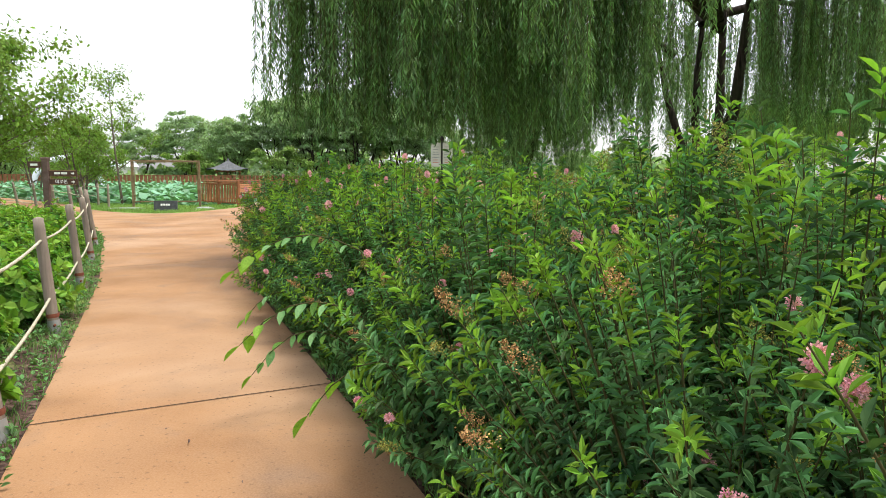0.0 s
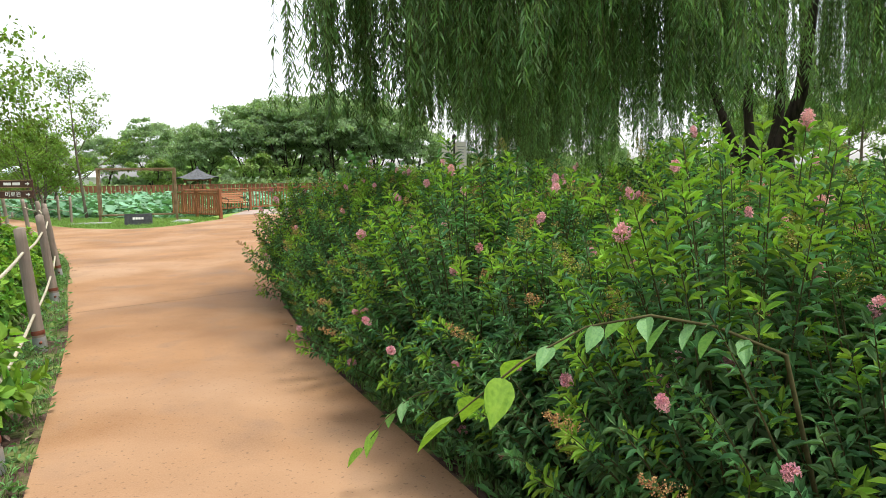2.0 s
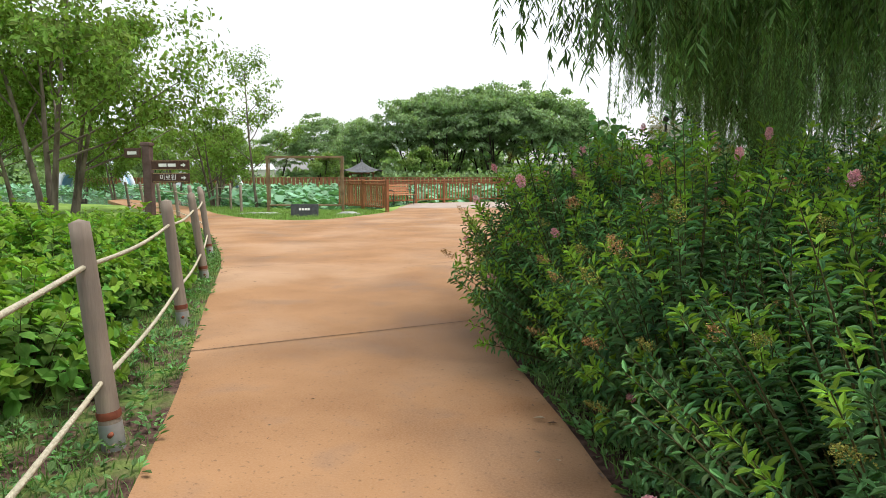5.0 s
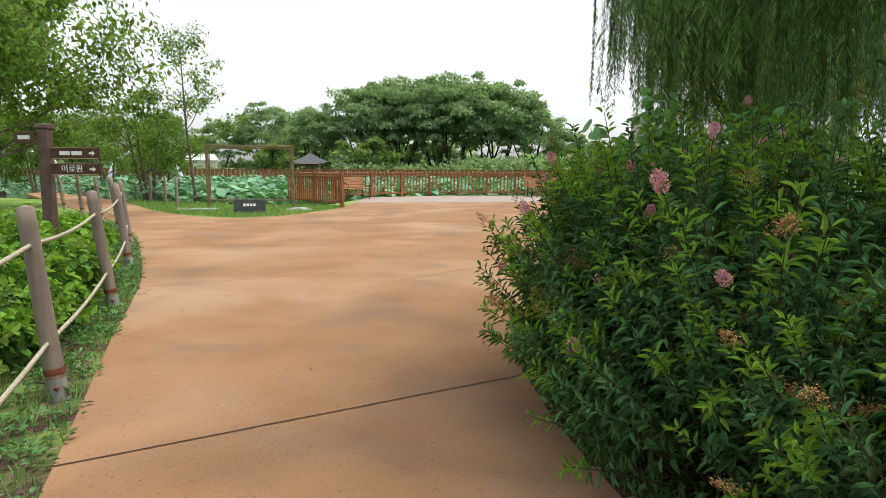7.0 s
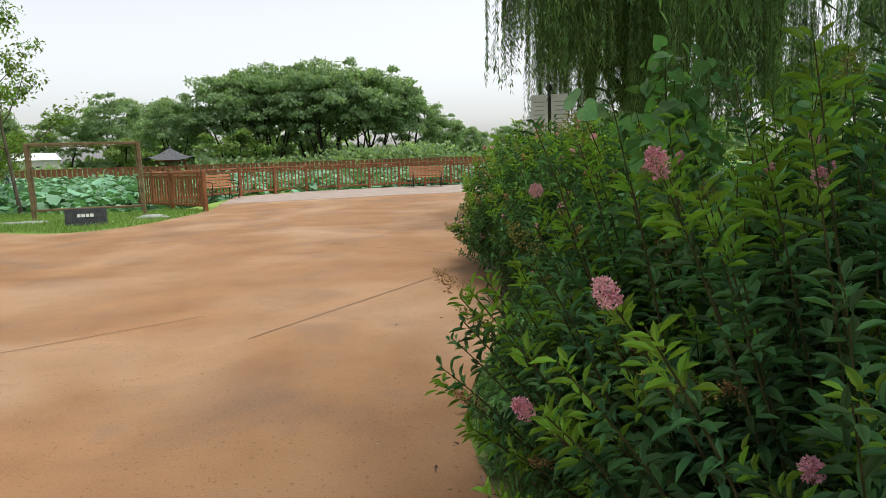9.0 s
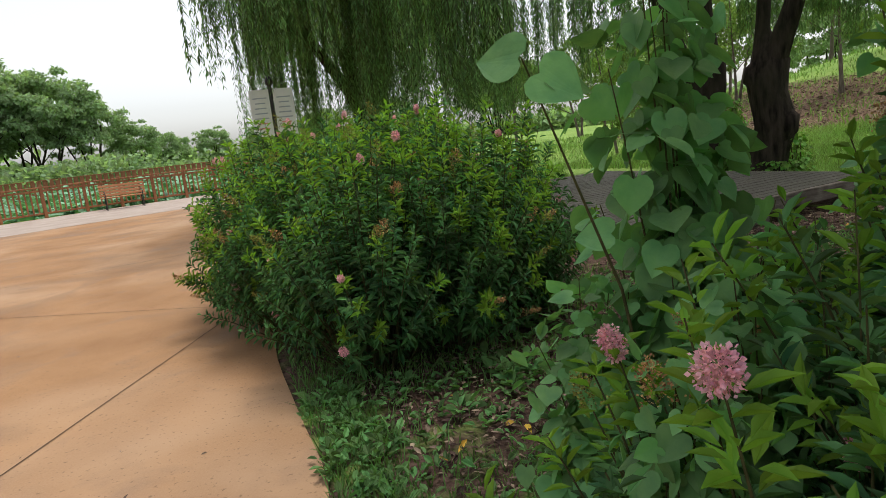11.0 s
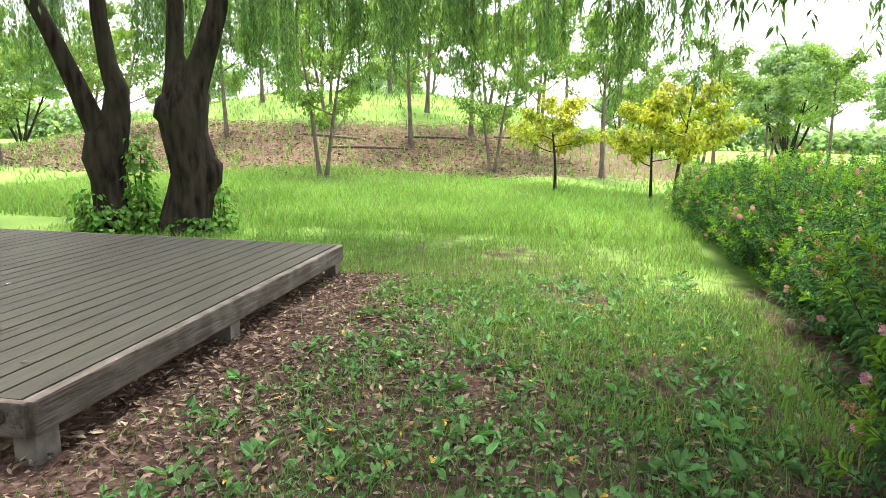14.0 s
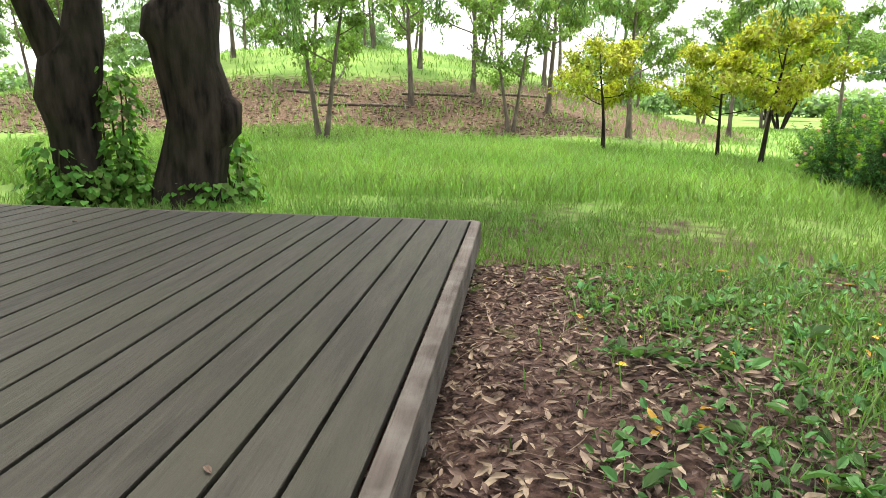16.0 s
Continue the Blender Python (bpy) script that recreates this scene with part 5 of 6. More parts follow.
def willow(name, x, y, trunk_lines, boughs, seed, label, low, per):
    """An old willow: gnarled trunk, long arching boughs, and curtains of whips hung along them. low: how far down the whips come."""
    rng = np.random.default_rng(seed)
    pr = random.Random(seed)
    ob = thing(name, label, "tree", pose(x, y, lay(x, y)), "old willows")
    mesh_part("trunk", tubes("trunk", trunk_lines, 14, 0.07, pr), M["bark"], ob, "dark furrowed leaning trunk")
    lines, tops, drops = [], [], []
    for a, b, rise, dense, *foot in boughs:
        a, b = Vector(a), Vector(b)
        pts = [a.lerp(b, i / 9) + Vector((0.12 * math.sin(3 * i + b.x), 0.12 * math.cos(2.3 * i + b.y), rise * math.sin(math.pi * i / 9))) for i in range(10)]
        lines.append((pts, [0.11 * (1 - 0.85 * i / 9) for i in range(10)]))
        span = (b - a).length
        begin = 0.45 if span > 9.5 else 0.16
        for s in range(int(per * dense * span / 8 * (1.0 if begin < 0.3 else 0.72))):
            t = rng.uniform(begin, 1.0) ** 0.75
            i = min(int(t * 9), 8)
            p = pts[i].lerp(pts[i + 1], t * 9 - i)
            hub = np.array([p.x + rng.normal(0, 0.36), p.y + rng.normal(0, 0.36), p.z])
            end = (foot[0] if foot else low) + abs(rng.normal(0, 0.7)) + 1.2 * (1 - t)
            if rng.uniform() < 0.35:
                end += rng.uniform(0.5, 2.2)
            for w in range(rng.integers(5, 10)):
                q = hub + np.array([rng.normal(0, 0.085), rng.normal(0, 0.085), rng.uniform(-0.5, 0.3)])
                tops.append(q), drops.append(max(0.6, q[2] - end - abs(rng.normal(0, 0.35))))
        for s in range(int(span * 1.4)):
            t = rng.uniform(0.2, 1)
            i = min(int(t * 9), 8)
            p = pts[i]
            tw, tr, _ = limb(p, (pr.uniform(-1, 1), pr.uniform(-1, 1), pr.uniform(-0.5, 0.3)), pr.uniform(0.5, 1.4), 0.022, pr, 0.6, -0.5, 5, 0.3)
            lines.append((tw, tr))
    P, W, U, L, T, whips = willow_strands(name, tops, drops, rng)
    mesh_part("bough_work", tubes("bough_work", lines, 6), M["bark"], ob, "long arching boughs")
    mesh_part("hanging_growth", tubes("hanging_growth", whips, 3), M["stem"], ob, "thin hanging whips")
    me = leaf_mesh("leaf_curtain", P, W, U, L, L * 0.16 + 0.003, [(0, 0, 0), (0.5, 0.4, 0.05), (0, 1, -0.05)])
    me.attributes.new("tone", "FLOAT", "POINT").data.foreach_set("value", np.repeat(T, len(me.vertices) // len(T)).astype(np.float32))
    mesh_part("leaf_curtain", me, M["willow_leaf"], ob, "hanging curtains of narrow leaves")
    return ob


def fan(origin, targets, rise, dense=1.0, *foot):
    return [(origin, t, rise, dense, *foot) for t in targets]


# trunk shapes relative to each tree's foot
W2 = Vector((15.5, 25.45, 0))
W1 = Vector((15.2, 26.5, 0))


def across(right, pts):
    """Points of a trunk: so far to one side, so far on, so high."""
    return [(right[0] * r - right[1] * d, right[1] * r + right[0] * d, z) for r, d, z in pts]


SIDE2, SIDE1 = (0.493, -0.87), (0.599, -0.801)
trunk_w2 = [(across(SIDE2, [(0.0, 0.0, -0.2), (0.01, 0.0, 0.16), (0.12, 0.0, 0.6), (0.18, 0.0, 0.89), (0.17, 0.0, 1.17), (0.1, 0.0, 1.49), (0.06, 0.02, 1.82), (0.12, 0.03, 2.09), (0.02, 0.05, 2.42), (0.0, 0.05, 2.74), (0.04, 0.07, 3.43), (-0.09, 0.18, 5.28), (-0.18, 0.28, 7.68)]),
             [0.448, 0.366, 0.345, 0.366, 0.366, 0.345, 0.366, 0.336, 0.204, 0.129, 0.12, 0.102, 0.055]),
            (across(SIDE2, [(0.09, 0.0, 1.77), (0.22, -0.02, 2.23), (0.43, -0.05, 2.76), (0.63, -0.05, 3.41), (0.74, 0.0, 4.73), (0.92, 0.09, 7.5)]), [0.24, 0.231, 0.185, 0.157, 0.129, 0.065]),
            (across(SIDE2, [(0.26, -0.11, 0.61), (0.41, -0.15, 0.86), (0.43, -0.15, 1.03), (0.28, -0.09, 1.31)]), [0.129, 0.194, 0.185, 0.092]),
            (across(SIDE2, [(-0.05, -0.09, 1.58), (-0.2, -0.13, 1.83), (-0.18, -0.09, 2.0), (-0.05, -0.05, 2.19)]), [0.092, 0.157, 0.129, 0.074])]
trunk_w1 = [(across(SIDE1, [(0.0, 0.0, -0.2), (0.01, 0.0, 0.16), (-0.01, 0.0, 0.82), (-0.04, 0.0, 1.13), (0.02, 0.0, 1.44), (0.17, 0.02, 1.79), (0.22, 0.02, 2.18), (0.11, 0.04, 2.57), (0.04, 0.04, 3.22), (0.0, 0.08, 4.68), (0.08, 0.16, 6.55)]),
             [0.332, 0.249, 0.257, 0.313, 0.303, 0.211, 0.165, 0.125, 0.117, 0.094, 0.047]),
            (across(SIDE1, [(-0.02, 0.0, 1.36), (-0.13, 0.0, 1.69), (-0.3, 0.0, 2.18), (-0.62, 0.0, 3.01), (-1.09, 0.08, 4.05), (-1.72, 0.23, 6.08)]), [0.187, 0.164, 0.14, 0.117, 0.094, 0.047]),
            (across(SIDE1, [(-0.09, -0.08, 0.97), (-0.21, -0.09, 1.13), (-0.19, -0.08, 1.26), (-0.06, -0.04, 1.4)]), [0.078, 0.117, 0.109, 0.062])]


def rel(base, *pts):
    return [tuple(Vector(p) - base) for p in pts]


boughs_2 = (fan((-0.1, -0.1, 5.6), rel(W2, (5.1, 18.3, 5.2), (5.0, 16.9, 5.3), (5.45, 15.9, 5.2), (6.6, 17.6, 5.6), (6.6, 15.4, 5.0), (7.4, 14.2, 5.2), (8.4, 15.6, 5.0), (9.6, 17.4, 5.6), (9.0, 14.6, 5.2)), 2.2)
            + fan((-0.1, -0.1, 5.6), rel(W2, (12.0, 15.6, 5.2)), 2.2, 0.2)
            + fan((-0.2, -0.3, 6.8), rel(W2, (18.5, 17.5, 4.2), (20.5, 19.8, 4.2), (21.5, 23.0, 4.4)), 1.8, 0.45)
            + fan((-0.2, -0.3, 6.8), rel(W2, (9.6, 24.5, 6.6), (11.5, 26.5, 6.4)), 1.8, 0.3)
            + fan((-0.1, -0.3, 6.4), rel(W2, (16.8, 18.0, 5.0), (17.3, 19.4, 5.2), (16.4, 17.0, 4.6), (17.8, 20.8, 5.2)), 1.6, 0.6)
            + fan((0.2, 1.0, 7.2), rel(W2, (22, 26.5, 4.6), (21, 29, 4.8), (17.8, 21.5, 5.6)), 1.4, 0.6))
boughs_2 += fan(rel(W2, (8.2, 17.2, 6.6))[0], rel(W2, (5.1, 18.4, 5.2), (4.95, 17.2, 5.2), (5.1, 16.3, 5.2), (6.2, 15.6, 5.0), (6.9, 14.5, 5.0), (7.8, 13.4, 5.0)), 0.7, 0.75)
boughs_1 = (fan((0.1, -0.2, 6.0), rel(W1, (17.5, 35, 4.8), (21, 33, 4.8), (23.5, 30, 4.6), (14.5, 30, 6.2), (24, 27, 4.6)), 1.6)
            + fan((-0.6, 0.6, 5.2), rel(W1, (11.4, 30.2, 6.0), (9.6, 26.0, 5.6)), 1.6))
W3 = Vector((10.6, 33.0, 0))
trunk_w3 = [([(0, 0, -0.2), (0.02, 0, 0.2), (-0.05, 0.03, 1.0), (-0.2, 0.0, 1.9), (-0.5, -0.1, 3.2), (-0.9, -0.2, 5.2), (-1.2, -0.3, 7.2)], [0.46, 0.36, 0.33, 0.32, 0.2, 0.13, 0.06]),
            ([(-0.1, 0, 1.6), (0.25, 0.1, 2.6), (0.7, 0.1, 4.0), (1.1, 0.2, 7.0)], [0.24, 0.2, 0.15, 0.06]),
            ([(-0.2, 0, 1.9), (-0.9, -0.5, 2.9), (-2.0, -1.2, 4.1), (-2.8, -1.8, 5.6)], [0.18, 0.14, 0.1, 0.05])]
boughs_3 = (fan((-0.6, -0.2, 4.6), rel(W3, (6.4, 29.2, 5.6), (7.2, 26.8, 5.8), (7.4, 31.6, 5.4), (6.2, 27.6, 5.8), (5.9, 28.6, 5.6), (6.6, 31.2, 5.4)), 1.6, 1.0, 2.5)
            + fan((-0.6, -0.2, 4.6), rel(W3, (9.2, 28.2, 5.4), (8.8, 31.0, 5.0), (10.8, 33.2, 4.8), (12.4, 29.8, 5.6), (9.8, 26.0, 5.6), (10.4, 30.0, 5.2)), 1.6, 1.3)
            + fan((0.3, 0.2, 5.0), rel(W3, (13.8, 34.5, 5.0), (12.5, 37.5, 4.8), (9.0, 37.0, 4.8), (7.8, 34.6, 4.8), (15.5, 32.5, 4.8), (11.4, 31.0, 5.2)), 1.4, 1.4))
willow("willow", *W2[:2], trunk_w2, boughs_2, 31, "old weeping willow with a gnarled ivy-clad trunk behind the deck", 1.75, 25)
willow("willow", *W1[:2], trunk_w1, boughs_1, 32, "old weeping willow with a leaning forked trunk behind the deck", 1.7, 23)
willow("willow", *W3[:2], trunk_w3, boughs_3, 33, "broad weeping willow with long leafy curtains beside the square", 1.05, 30)


def ivy(x, y, z, radius, tall, count, seed):
    rng = np.random.default_rng(seed)
    ob = thing("ivy", "bright green ivy climbing round the foot of the willow", "ivy", pose(x, y, lay(x, y)), "ivy on the willows")
    a = rng.uniform(0, 2 * np.pi, count)
    h = tall * rng.uniform(0, 1, count) ** 1.6
    r = radius * (1 + 0.35 * (1 - h / tall)) + rng.uniform(-0.05, 0.16, count)
    P = np.stack([np.cos(a) * r, np.sin(a) * r, h], 1)
    out = np.stack([np.cos(a), np.sin(a), np.full(count, -0.8)], 1)
    U = np.stack([np.cos(a), np.sin(a), np.full(count, 0.6)], 1) + rng.normal(0, 0.3, (count, 3))
    L = rng.uniform(0.05, 0.10, count)
    mesh_part("foliage", leaf_mesh("foliage", P, out + rng.normal(0, 0.4, (count, 3)), U, L, L * 0.9, HEART), M["vine_leaf"], ob)
    stems = [([Vector((math.cos(b) * radius * 1.1, math.sin(b) * radius * 1.1, 0)), Vector((math.cos(b + 0.3) * radius, math.sin(b + 0.3) * radius, tall * 0.5)), Vector((math.cos(b + 0.5) * radius, math.sin(b + 0.5) * radius, tall * 0.9))], [0.015, 0.012, 0.005]) for b in (0.5, 2.1, 3.9, 5.2)]
    for one in stems:
        mesh_part("stem", tubes("stem", [one], 5), M["stem"], ob)


ivy(15.62, 25.22, 0, 0.34, 0.30, 420, 1)
ivy(15.86, 25.10, 0, 0.12, 0.75, 260, 2)
ivy(15.2, 26.45, 0, 0.31, 0.42, 480, 3)
ivy(15.46, 26.2, 0, 0.13, 1.5, 900, 4)
ivy(15.42, 25.9, 0, 0.16, 0.38, 220, 5)
ivy(14.95, 26.62, 0, 0.14, 0.7, 320, 6)


# ---- lotus pond ----
def lotus_pond():
    outline = [(-60, 36), (-22, 45), (-14, 39.5), (-9.5, 35.2), (-5, 33.6), (-4.6, 37.5), (-2.9, 41.3), (3.4, 45.2), (14, 45.6), (24, 44), (24, 80), (-20, 80), (-60, 74)]
    bm = bmesh.new()
    bm.faces.new([bm.verts.new((x, y, -0.42)) for x, y in outline])
    bmesh.ops.recalc_face_normals(bm, faces=bm.faces)
    ob = part("water", bm, M["water"])
    tagged(ob, "dark still pond water under lotus leaves", "water", kind="structure")
    rng = np.random.default_rng(6)
    pts = scatter(outline, 9000, rng)
    pts = np.concatenate([pts, scatter([(-14, 39.8), (-9.5, 35.6), (-5.2, 34.2), (-4.8, 37.5), (-3.0, 41.5), (3.4, 45.6), (13, 46), (13, 52), (-14, 52)], 4200, rng)])
    n = len(pts)
    rad = rng.uniform(0.10, 0.24, n)
    z = rng.uniform(-0.25, 0.42, n) + 0.12 * np.sin(pts[:, 0] * 0.8) * np.cos(pts[:, 1] * 0.6)
    tilt = rng.normal(0, 0.33, (n, 2))
    k = 9
    ang = np.linspace(0, 2 * np.pi, k, endpoint=False)
    rim = 1 + 0.12 * rng.normal(0, 1, (n, k))
    ox, oy = np.cos(ang)[None] * rad[:, None] * rim, np.sin(ang)[None] * rad[:, None] * rim
    oz = 0.07 + ox * tilt[:, :1] + oy * tilt[:, 1:] + 0.05 * np.sin(3 * ang)[None] * rng.uniform(0, 1, (n, 1))
    ring = np.stack([pts[:, :1] + ox, pts[:, 1:] + oy, z[:, None] + oz], -1)
    mid = np.concatenate([pts, z[:, None]], 1)[:, None]
    verts = np.concatenate([mid, ring], 1).reshape(-1, 3)
    tri = np.array([[0, 1 + i, 1 + (i + 1) % k] for i in range(k)])
    polys = (tri[None] + (np.arange(n) * (k + 1))[:, None, None]).reshape(-1, 3)
    ob = mesh_part("lotus_leaves", mesh_of("lotus_leaves", verts, polys, True), M["lotus_leaf"])
    tagged(ob, "dense blue-green lotus leaves covering the pond", "lotus", kind="stuff")


lotus_pond()


# ---- pavilion, white house and arched tents far off ----
def pavilion():
    ob = thing("pavilion", "small open pavilion with a grey tiled hipped roof", "pavilion", pose(-21.2, 83, -0.4, 0, 0, 20) @ Matrix.Scale(0.7, 4))
    part("plinth", box((5.2, 5.2, 0.5), (0, 0, 0.25), 0.05), M["grey_stone"], ob)
    for x in (-1.9, 0, 1.9):
        for y in (-1.9, 1.9):
            mesh_part("column", tubes("column", [([(x, y, 0.5), (x, y, 1.6), (x, y, 2.9)], [0.13, 0.125, 0.12])], 10), M["rail_wood"], ob)
    for s in (-1, 1):
        part("rail", box((4.0, 0.08, 0.1), (0, s * 1.9, 1.2)), M["rail_wood"], ob)
        part("rail", box((0.08, 3.7, 0.1), (s * 1.9, 0, 1.2)), M["rail_wood"], ob)
    part("beam", box((4.4, 4.4, 0.22), (0, 0, 2.95)), M["rail_wood"], ob)
    n, rings = 48, 7
    verts, quads = [], []
    for r in range(rings + 1):
        t = r / rings
        half = 3.5 * (1 - t) + 0.15 * t
        for i in range(n):
            a = 2 * math.pi * i / n
            c, s = math.cos(a), math.sin(a)
            k = half / max(abs(c), abs(s))
            corner = (abs(c * s) * 2) ** 6
            ridge = 0.05 * (i % 2)
            verts.append((c * k, s * k, 3.05 + 1.75 * t ** 1.35 + 0.4 * corner * (1 - t) ** 2 + ridge * (1 - t)))
        if r:
            b = (r - 1) * n
            quads += [(b + i, b + (i + 1) % n, b + n + (i + 1) % n, b + n + i) for i in range(n)]
    roof = mesh_part("roof", mesh_of("roof", verts, quads), M["roof_tile"], ob, "grey tiled roof with upswept corners")
    mesh_part("finial", tubes("finial", [([(0, 0, 4.7), (0, 0, 4.95), (0, 0, 5.1), (0, 0, 5.3)], [0.18, 0.22, 0.12, 0.01])], 10), M["roof_tile"], roof)


def white_house():
    ob = thing("white_house", "low white house far behind the pond", "house", pose(-39, 88, -0.3, 0, 0, 25))
    part("wall", box((6.5, 4, 2.5), (0, 0, 1.25)), M["plaster"], ob)
    bm = bmesh.new()
    v = [bm.verts.new(p) for p in ((-3.5, -2.3, 2.5), (3.5, -2.3, 2.5), (3.5, 2.3, 2.5), (-3.5, 2.3, 2.5), (-3.0, 0, 3.3), (3.0, 0, 3.3))]
    for f in ((0, 1, 5, 4), (2, 3, 4, 5), (1, 2, 5), (3, 0, 4), (3, 2, 1, 0)):
        bm.faces.new([v[i] for i in f])
    part("roof", bm, M["canvas_white"], ob, "pale roof")
    for x in (-1.6, 1.2):
        w = part("window", box((1.0, 0.08, 1.0), (x, -2.03, 1.4)), M["plaster"], ob)
        part("pane", box((0.85, 0.04, 0.85), (x, -2.075, 1.4)), M["glass_dark"], w)


def arch_tent(x, y, turn, wide, mat, label):
    ob = thing("arch_tent", label, "tent", pose(x, y, -0.1, 0, 0, turn), "arched tents")
    for k, d in (("hoop", -2.0), ("hoop", 2.0)):
        pts = [(wide * math.cos(a), d, 3.0 * math.sin(a)) for a in np.linspace(0, math.pi, 15)]
        mesh_part(k, tubes(k, [(pts, [0.28] * 15)], 8), M["canvas_white"], ob, "white inflated hoop")
    verts, quads = [], []
    for i, a in enumerate(np.linspace(0, math.pi, 15)):
        for d in (-1.9, 1.9):
            verts.append((0.96 * wide * math.cos(a), d, 2.9 * math.sin(a)))
        if i:
            quads.append((2 * i - 2, 2 * i - 1, 2 * i + 1, 2 * i))
    me = mesh_of("cover", verts, quads, True)
    cover = mesh_part("cover", me, mat, ob, "blue fabric cover")
    so = cover.modifiers.new("thick", "SOLIDIFY")
    so.thickness = 0.06


pavilion()
white_house()
arch_tent(-33, 70, 35, 3.0, M["canvas_blue"], "blue and white arched tent among the trees")
arch_tent(-43, 66, 30, 3.0, M["canvas_blue"], "blue and white arched tent among the trees")


# ---- logs edging the leafy slope ----
def slope_log(a, b):
    a, b = Vector((*a, lay(*a) + 0.04)), Vector((*b, lay(*b) + 0.04))
    mid = a.lerp(b, 0.5)
    mid.z = lay(mid.x, mid.y) + 0.05
    ob = mesh_part("edging_log", tubes("edging_log", [([a, a.lerp(mid, 0.5), mid, mid.lerp(b, 0.5), b], [0.05, 0.055, 0.05, 0.05, 0.04])], 8), M["pale_bark"])
    tagged(ob, "dark fallen log lying across the leafy slope", "log", "logs on the mound")


slope_log((33.6, 30.8), (33.4, 28.2))
slope_log((34.5, 26.4), (35.6, 23.8))
slope_log((36.8, 22.6), (38.2, 20.4))
slope_log((31.8, 29.0), (32.6, 25.8))


# ---- grass, weeds and fallen leaves ----
rng = np.random.default_rng(77)


def grows(pts):
    """Little grows in the litter along the edge of the deck."""
    share = np.clip((21.75 - pts[:, 1]) / 0.8, np.where(pts[:, 0] < 9.9, 0.22, 0.05), 1.0)
    near = (pts[:, 0] > 8.3) & (pts[:, 0] < 13.3) & (pts[:, 1] > 20.4) & (pts[:, 1] < 24)
    return ~near | (rng.uniform(0, 1, len(pts)) < share)


def grass_patch(name, poly, count, low, high, wide, mat, label, lean=0.6, clump=0.0):
    pts = scatter(poly, count, rng)
    if clump:
        f = np.sin(pts[:, 0] * 2.1 + np.cos(pts[:, 1] * 1.7) * 1.5) * np.cos(pts[:, 1] * 2.6 + pts[:, 0] * 0.7) + rng.normal(0, 0.45, len(pts))
        pts = pts[f > clump - 0.6]
    pts = pts[~inside(PAVED, pts)]
    pts = pts[grows(pts)]
    P = np.concatenate([pts, (height(pts[:, 0], pts[:, 1]) - 0.015)[:, None]], 1)
    n = len(P)
    hts = rng.uniform(low, high, n) * rng.uniform(0.6, 1.0, n)
    me = blade_mesh(name, P, hts, rng.uniform(0.1, lean * 1.6, n), np.full(n, wide) * rng.uniform(0.6, 1.2, n), rng)
    ob = mesh_part(name, me, M[mat])
    tagged(ob, label, "grass", kind="stuff")


verge_outer = [(p[0] - 0.75, p[1] - 0.35) for p in LEFT_EDGE[:10]]
verge = LEFT_EDGE[:10] + verge_outer[::-1]
grass_patch("grass", verge, 20000, 0.04, 0.13, 0.007, "grass", "green grass verge between the path and the rope fence", clump=0.3)
beyond = verge_outer + [(-16, 28), (-14, 20), (-4, 8), (4, 4)]
grass_patch("grass", beyond, 26000, 0.10, 0.30, 0.012, "grass", "rough green grass behind the rope fence")
grass_patch("grass", [(-20, 42.5), (-9.2, 33.4), (-5.3, 29.7), (-3, 28.9), (-2, 30), (-1.7, 33.8), (-4.8, 36.2), (-5, 34), (-9.5, 35.6), (-14, 40)], 24000, 0.06, 0.16, 0.014, "lawn", "mown grass round the stone sign")
grass_patch("grass", [(4.8, 18.1), (4.6, 19.2), (4.9, 20.2), (5.0, 21), (5.2, 22.3), (6, 23), (8.8, 22), (13.2, 21.9), (13.2, 17.6), (6.2, 18.0)], 44000, 0.03, 0.15, 0.008, "grass", "sparse grass and weeds by the deck", clump=0.35)
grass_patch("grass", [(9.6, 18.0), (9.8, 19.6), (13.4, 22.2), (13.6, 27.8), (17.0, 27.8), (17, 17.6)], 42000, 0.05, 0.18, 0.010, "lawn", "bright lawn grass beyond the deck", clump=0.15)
grass_patch("grass", [(16.5, 17), (16.5, 33), (24, 36), (29, 28), (27, 18), (24, 15)], 60000, 0.12, 0.32, 0.022, "lawn", "long grass at the foot of the mound, sunlight put into its colour")
grass_patch("grass", [(13, 28), (9, 33), (14, 44), (30, 54), (24, 36), (16.5, 33)], 22000, 0.12, 0.3, 0.03, "lawn", "long grass at the foot of the mound, sunlight put into its colour")
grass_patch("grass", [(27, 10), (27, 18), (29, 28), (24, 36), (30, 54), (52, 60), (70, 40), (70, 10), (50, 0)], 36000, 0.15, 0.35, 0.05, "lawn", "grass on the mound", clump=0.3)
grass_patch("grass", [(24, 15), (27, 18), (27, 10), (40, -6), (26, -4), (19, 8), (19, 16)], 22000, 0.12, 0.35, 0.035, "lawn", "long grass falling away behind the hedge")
edge_strip = [(p[0] + 0.02, p[1]) for p in RIGHT_EDGE[:12]] + [(p[0] + 0.4, p[1] + 0.1) for p in RIGHT_EDGE[:12]][::-1]
grass_patch("grass", edge_strip, 9000, 0.05, 0.16, 0.009, "grass", "grass and weeds along the foot of the hedge")


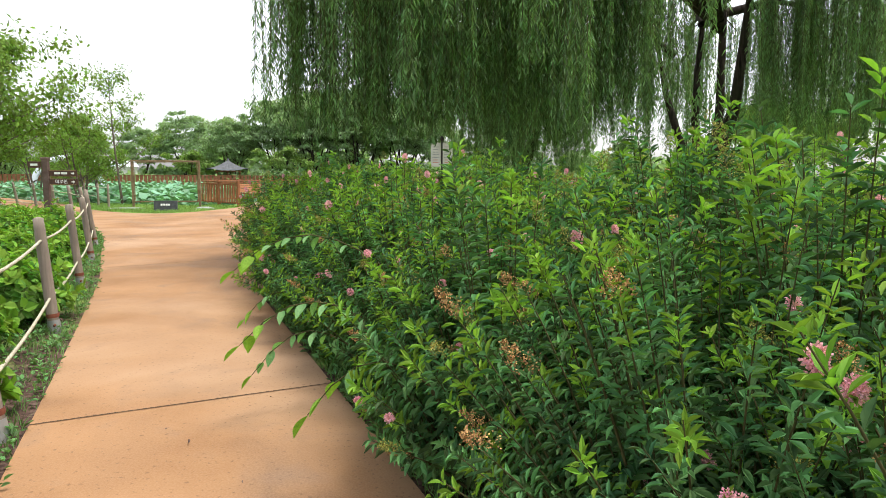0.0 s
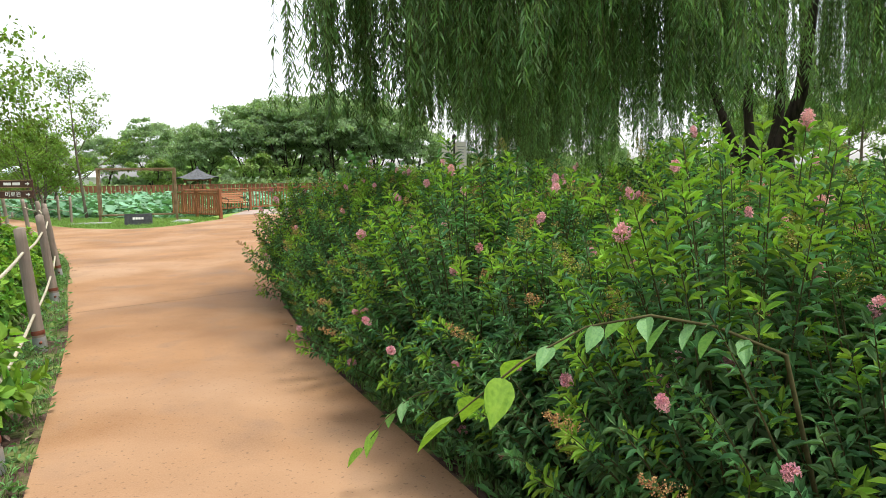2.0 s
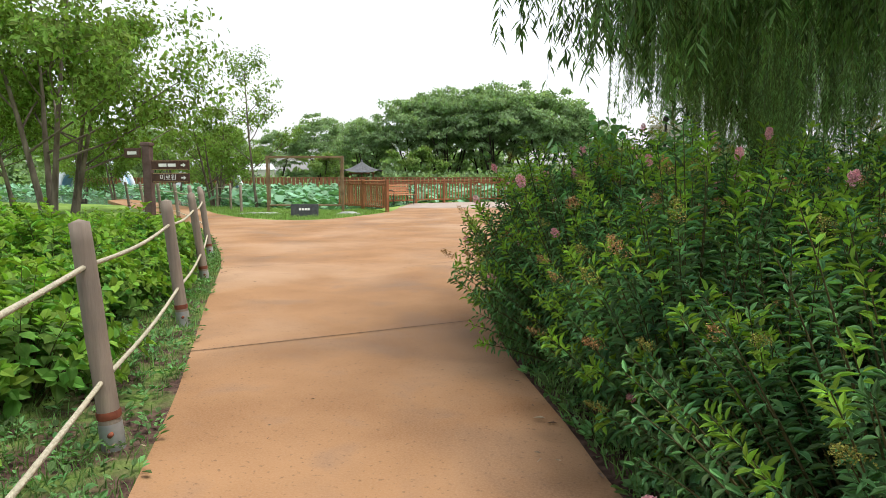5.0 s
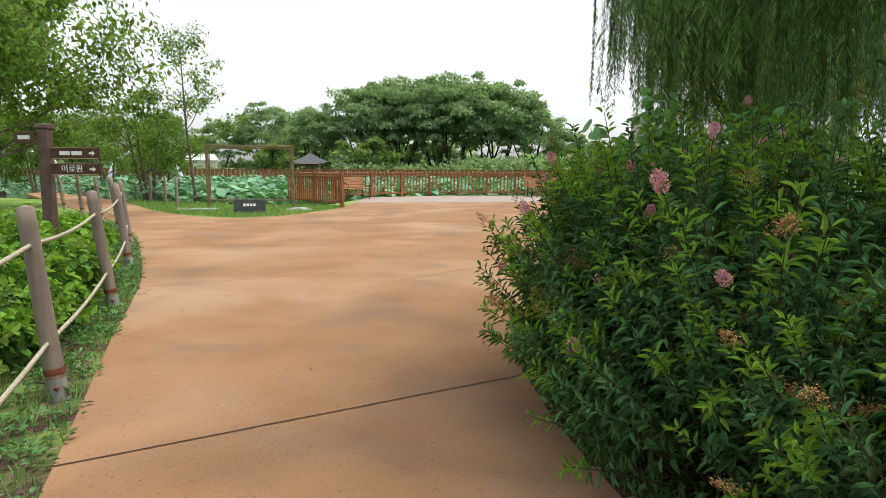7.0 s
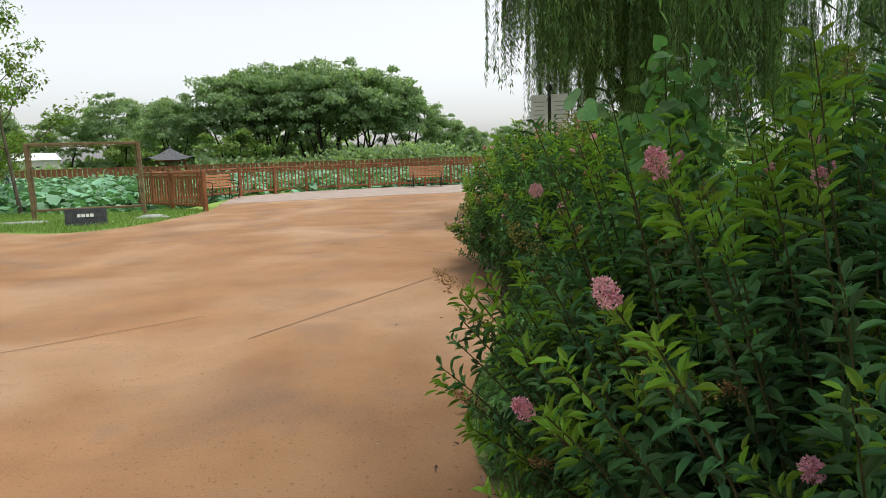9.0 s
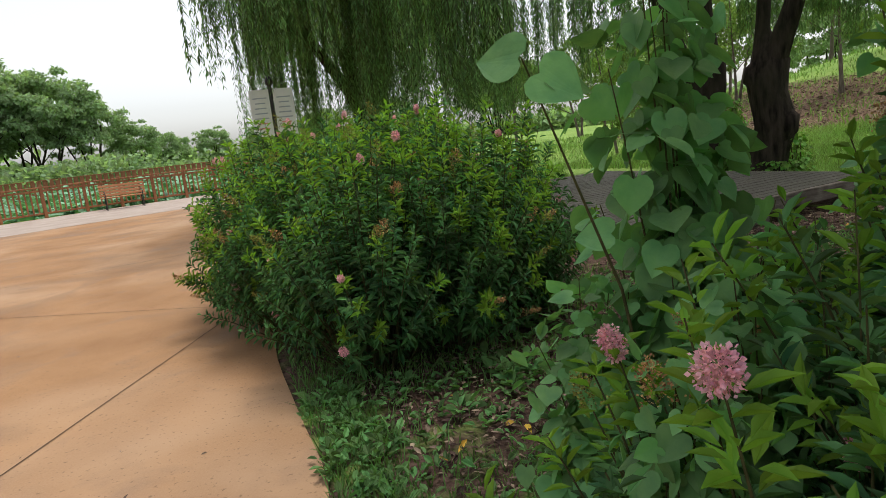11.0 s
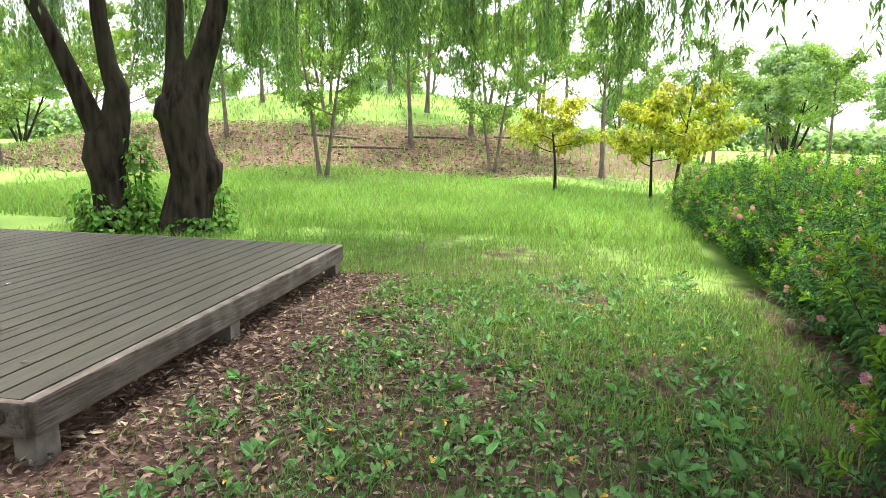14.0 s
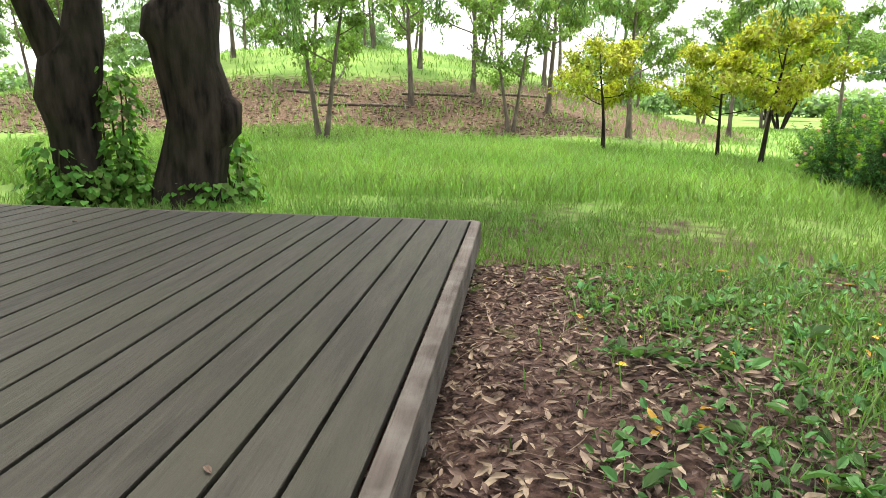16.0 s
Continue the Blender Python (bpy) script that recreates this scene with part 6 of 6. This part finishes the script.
def weeds(poly, count, size, label):
    """Low broad-leaved weeds: rosettes of oval leaves."""
    pts = scatter(poly, count, rng)
    pts = pts[~inside(PAVED, pts)]
    pts = pts[grows(pts)]
    per = 7
    n = len(pts) * per
    c = np.repeat(np.concatenate([pts, height(pts[:, 0], pts[:, 1])[:, None]], 1), per, 0)
    a = rng.uniform(0, 2 * np.pi, n)
    out = np.stack([np.cos(a), np.sin(a), rng.uniform(0.1, 0.9, n)], 1)
    P = c + out * rng.uniform(0.005, 0.05, (n, 1)) + np.array([0, 0, 0.01])
    U = np.stack([np.zeros(n), np.zeros(n), np.ones(n)], 1) + rng.normal(0, 0.3, (n, 3))
    L = size * rng.uniform(0.5, 1.3, n)
    ob = mesh_part("weeds", leaf_mesh("weeds", P, out, U, L, L * 0.5, OVAL), M["weed_leaf"])
    tagged(ob, label, "weeds", kind="stuff")


weeds([(4.6, 18.6), (5.0, 21), (5.4, 21.4), (8.8, 22), (13, 21.6), (14, 18.2), (6.4, 18.2)], 1900, 0.05, "low broad-leaved weeds in the trodden grass")
weeds([(4.6, 18.6), (5.0, 21), (5.4, 21.4), (8.8, 22), (13, 21.6), (14, 18.2), (6.4, 18.2)], 200, 0.085, "broad-leaved weeds standing in the trodden grass")
weeds([(5.4, 18.9), (5.6, 21), (8.8, 21.9), (12.6, 21.4), (13, 18.6)], 60, 0.105, "tall broad-leaved weeds standing in the trodden grass")
weeds(verge, 1500, 0.045, "low broad-leaved weeds along the path verge")
weeds(edge_strip, 900, 0.06, "low weeds at the foot of the hedge")


def fallen(poly, count, low, high, mat, label, extra=0.0, on_paving=False, z0=0.012):
    pts = scatter(poly, count, rng)
    if not on_paving:
        pts = pts[~inside(PAVED, pts)]
    n = len(pts)
    P = np.concatenate([pts, (height(pts[:, 0], pts[:, 1]) + z0 + rng.uniform(0, 0.02, n))[:, None]], 1)
    a = rng.uniform(0, 2 * np.pi, n)
    W = np.stack([np.cos(a), np.sin(a), rng.normal(0, 0.18, n)], 1)
    U = np.stack([rng.normal(0, 0.35, n), rng.normal(0, 0.35, n), np.ones(n)], 1)
    L = rng.uniform(low, high, n)
    ob = mesh_part("fallen_leaves", leaf_mesh("fallen_leaves", P, W, U, L, L * rng.uniform(0.2, 0.42, n), [(0, 0, 0), (0.5, 0.3, 0.14), (0.4, 0.7, 0.1), (0, 1, 0.06)]), M[mat])
    tagged(ob, label, "fallen leaves", kind="stuff")


fallen([(5.2, 18.5), (5.3, 21), (8.6, 22.3), (13.2, 22.2), (13.6, 20.6), (11, 19.4), (9, 18.4)], 11000, 0.022, 0.07, "leaf_litter", "dry brown willow leaves littering the soil by the deck")
fallen([(8.9, 20.9), (8.9, 22.4), (13.2, 22.3), (13.3, 21.2), (10.5, 20.4)], 2400, 0.035, 0.09, "leaf_litter", "thick litter of dry leaves at the edge of the deck")
fallen([(5.2, 18.6), (5.4, 21), (13.4, 21.8), (13.4, 18.4), (9, 18.4)], 240, 0.05, 0.10, "yellow_leaf", "scattered yellow fallen leaves")
fallen(verge, 520, 0.03, 0.07, "leaf_litter", "scattered dry leaves along the path verge")
fallen([(5.4, 14.2), (4.2, 18.2), (4.55, 18.4), (5.75, 14.4)], 40, 0.03, 0.07, "leaf_litter", "dry leaves lying at the edge of the path", on_paving=True, z0=0.006)
fallen([(7.4, 7.0), (9.0, 7.0), (5.6, 14.2), (4.6, 18), (4.9, 22), (1, 26), (-1, 22), (3.4, 14.5)], 70, 0.015, 0.04, "leaf_litter", "a few small dry leaves scattered over the path", on_paving=True, z0=0.005)


def dry_twigs():
    pr = random.Random(8)
    lines = []
    for i in range(90):
        p = Vector((pr.uniform(8.9, 12.5), pr.uniform(20.9, 22.1), 0.02))
        pts, rad, _ = limb(p, (pr.uniform(-1, 1), pr.uniform(-1, 1), 0.02), pr.uniform(0.12, 0.45), pr.uniform(0.0015, 0.0035), pr, 0.5, 0.0, 5, 0.4)
        lines.append(([Vector((q.x, q.y, min(max(q.z, 0.012), 0.045))) for q in pts], rad))
    ob = mesh_part("dry_twigs", tubes("dry_twigs", lines, 5), M["dry_twig"])
    tagged(ob, "thin dry twigs among the leaf litter by the deck", "twigs", kind="stuff")


dry_twigs()
MOUND_FRONT = [(24.5, 24), (25.0, 33), (28.5, 44), (33, 48), (38, 46), (36, 36), (35, 28), (37, 21), (33, 18)]
fallen(MOUND_FRONT, 9000, 0.10, 0.2, "leaf_litter", "brown leaf litter on the slope of the mound")


def deck_bits():
    """A few leaves and a bent twig lying on the boards."""
    pr = random.Random(2)
    for i in range(9):
        x, y = pr.uniform(0.3, 4.0), pr.uniform(0.3, 4.6)
        L = np.array([pr.uniform(0.035, 0.06)])
        me = leaf_mesh("fallen_leaf", [(0, 0, 0.004)], [(1, 0, 0.05)], [(0, 0.2, 1)], L, L * 0.35, OVAL)
        ob = mesh_part("fallen_leaf", me, M["leaf_litter"] if i % 3 else M["sheet"])
        ob.matrix_world = DECK @ pose(x, y, DECK_TOP + 0.001, 0, 0, pr.uniform(0, 360))
        tagged(ob, "dry pale leaf lying on the deck boards", "leaf", "leaves on the deck")
    pts = [Vector(p) for p in ((0, 0, 0.008), (0.07, 0.05, 0.012), (0.13, 0.03, 0.02), (0.2, 0.06, 0.009))]
    fork = [Vector(p) for p in ((0, 0, 0.008), (0.06, -0.02, 0.012), (0.17, -0.05, 0.006))]
    ob = mesh_part("twig", tubes("twig", [(pts, [0.004, 0.0035, 0.003, 0.002]), (fork, [0.004, 0.003, 0.002])], 6), M["stem"])
    ob.matrix_world = DECK @ pose(0.75, 0.95, DECK_TOP, 0, 0, 20)
    tagged(ob, "small forked dry twig lying on the deck", "twig")


deck_bits()
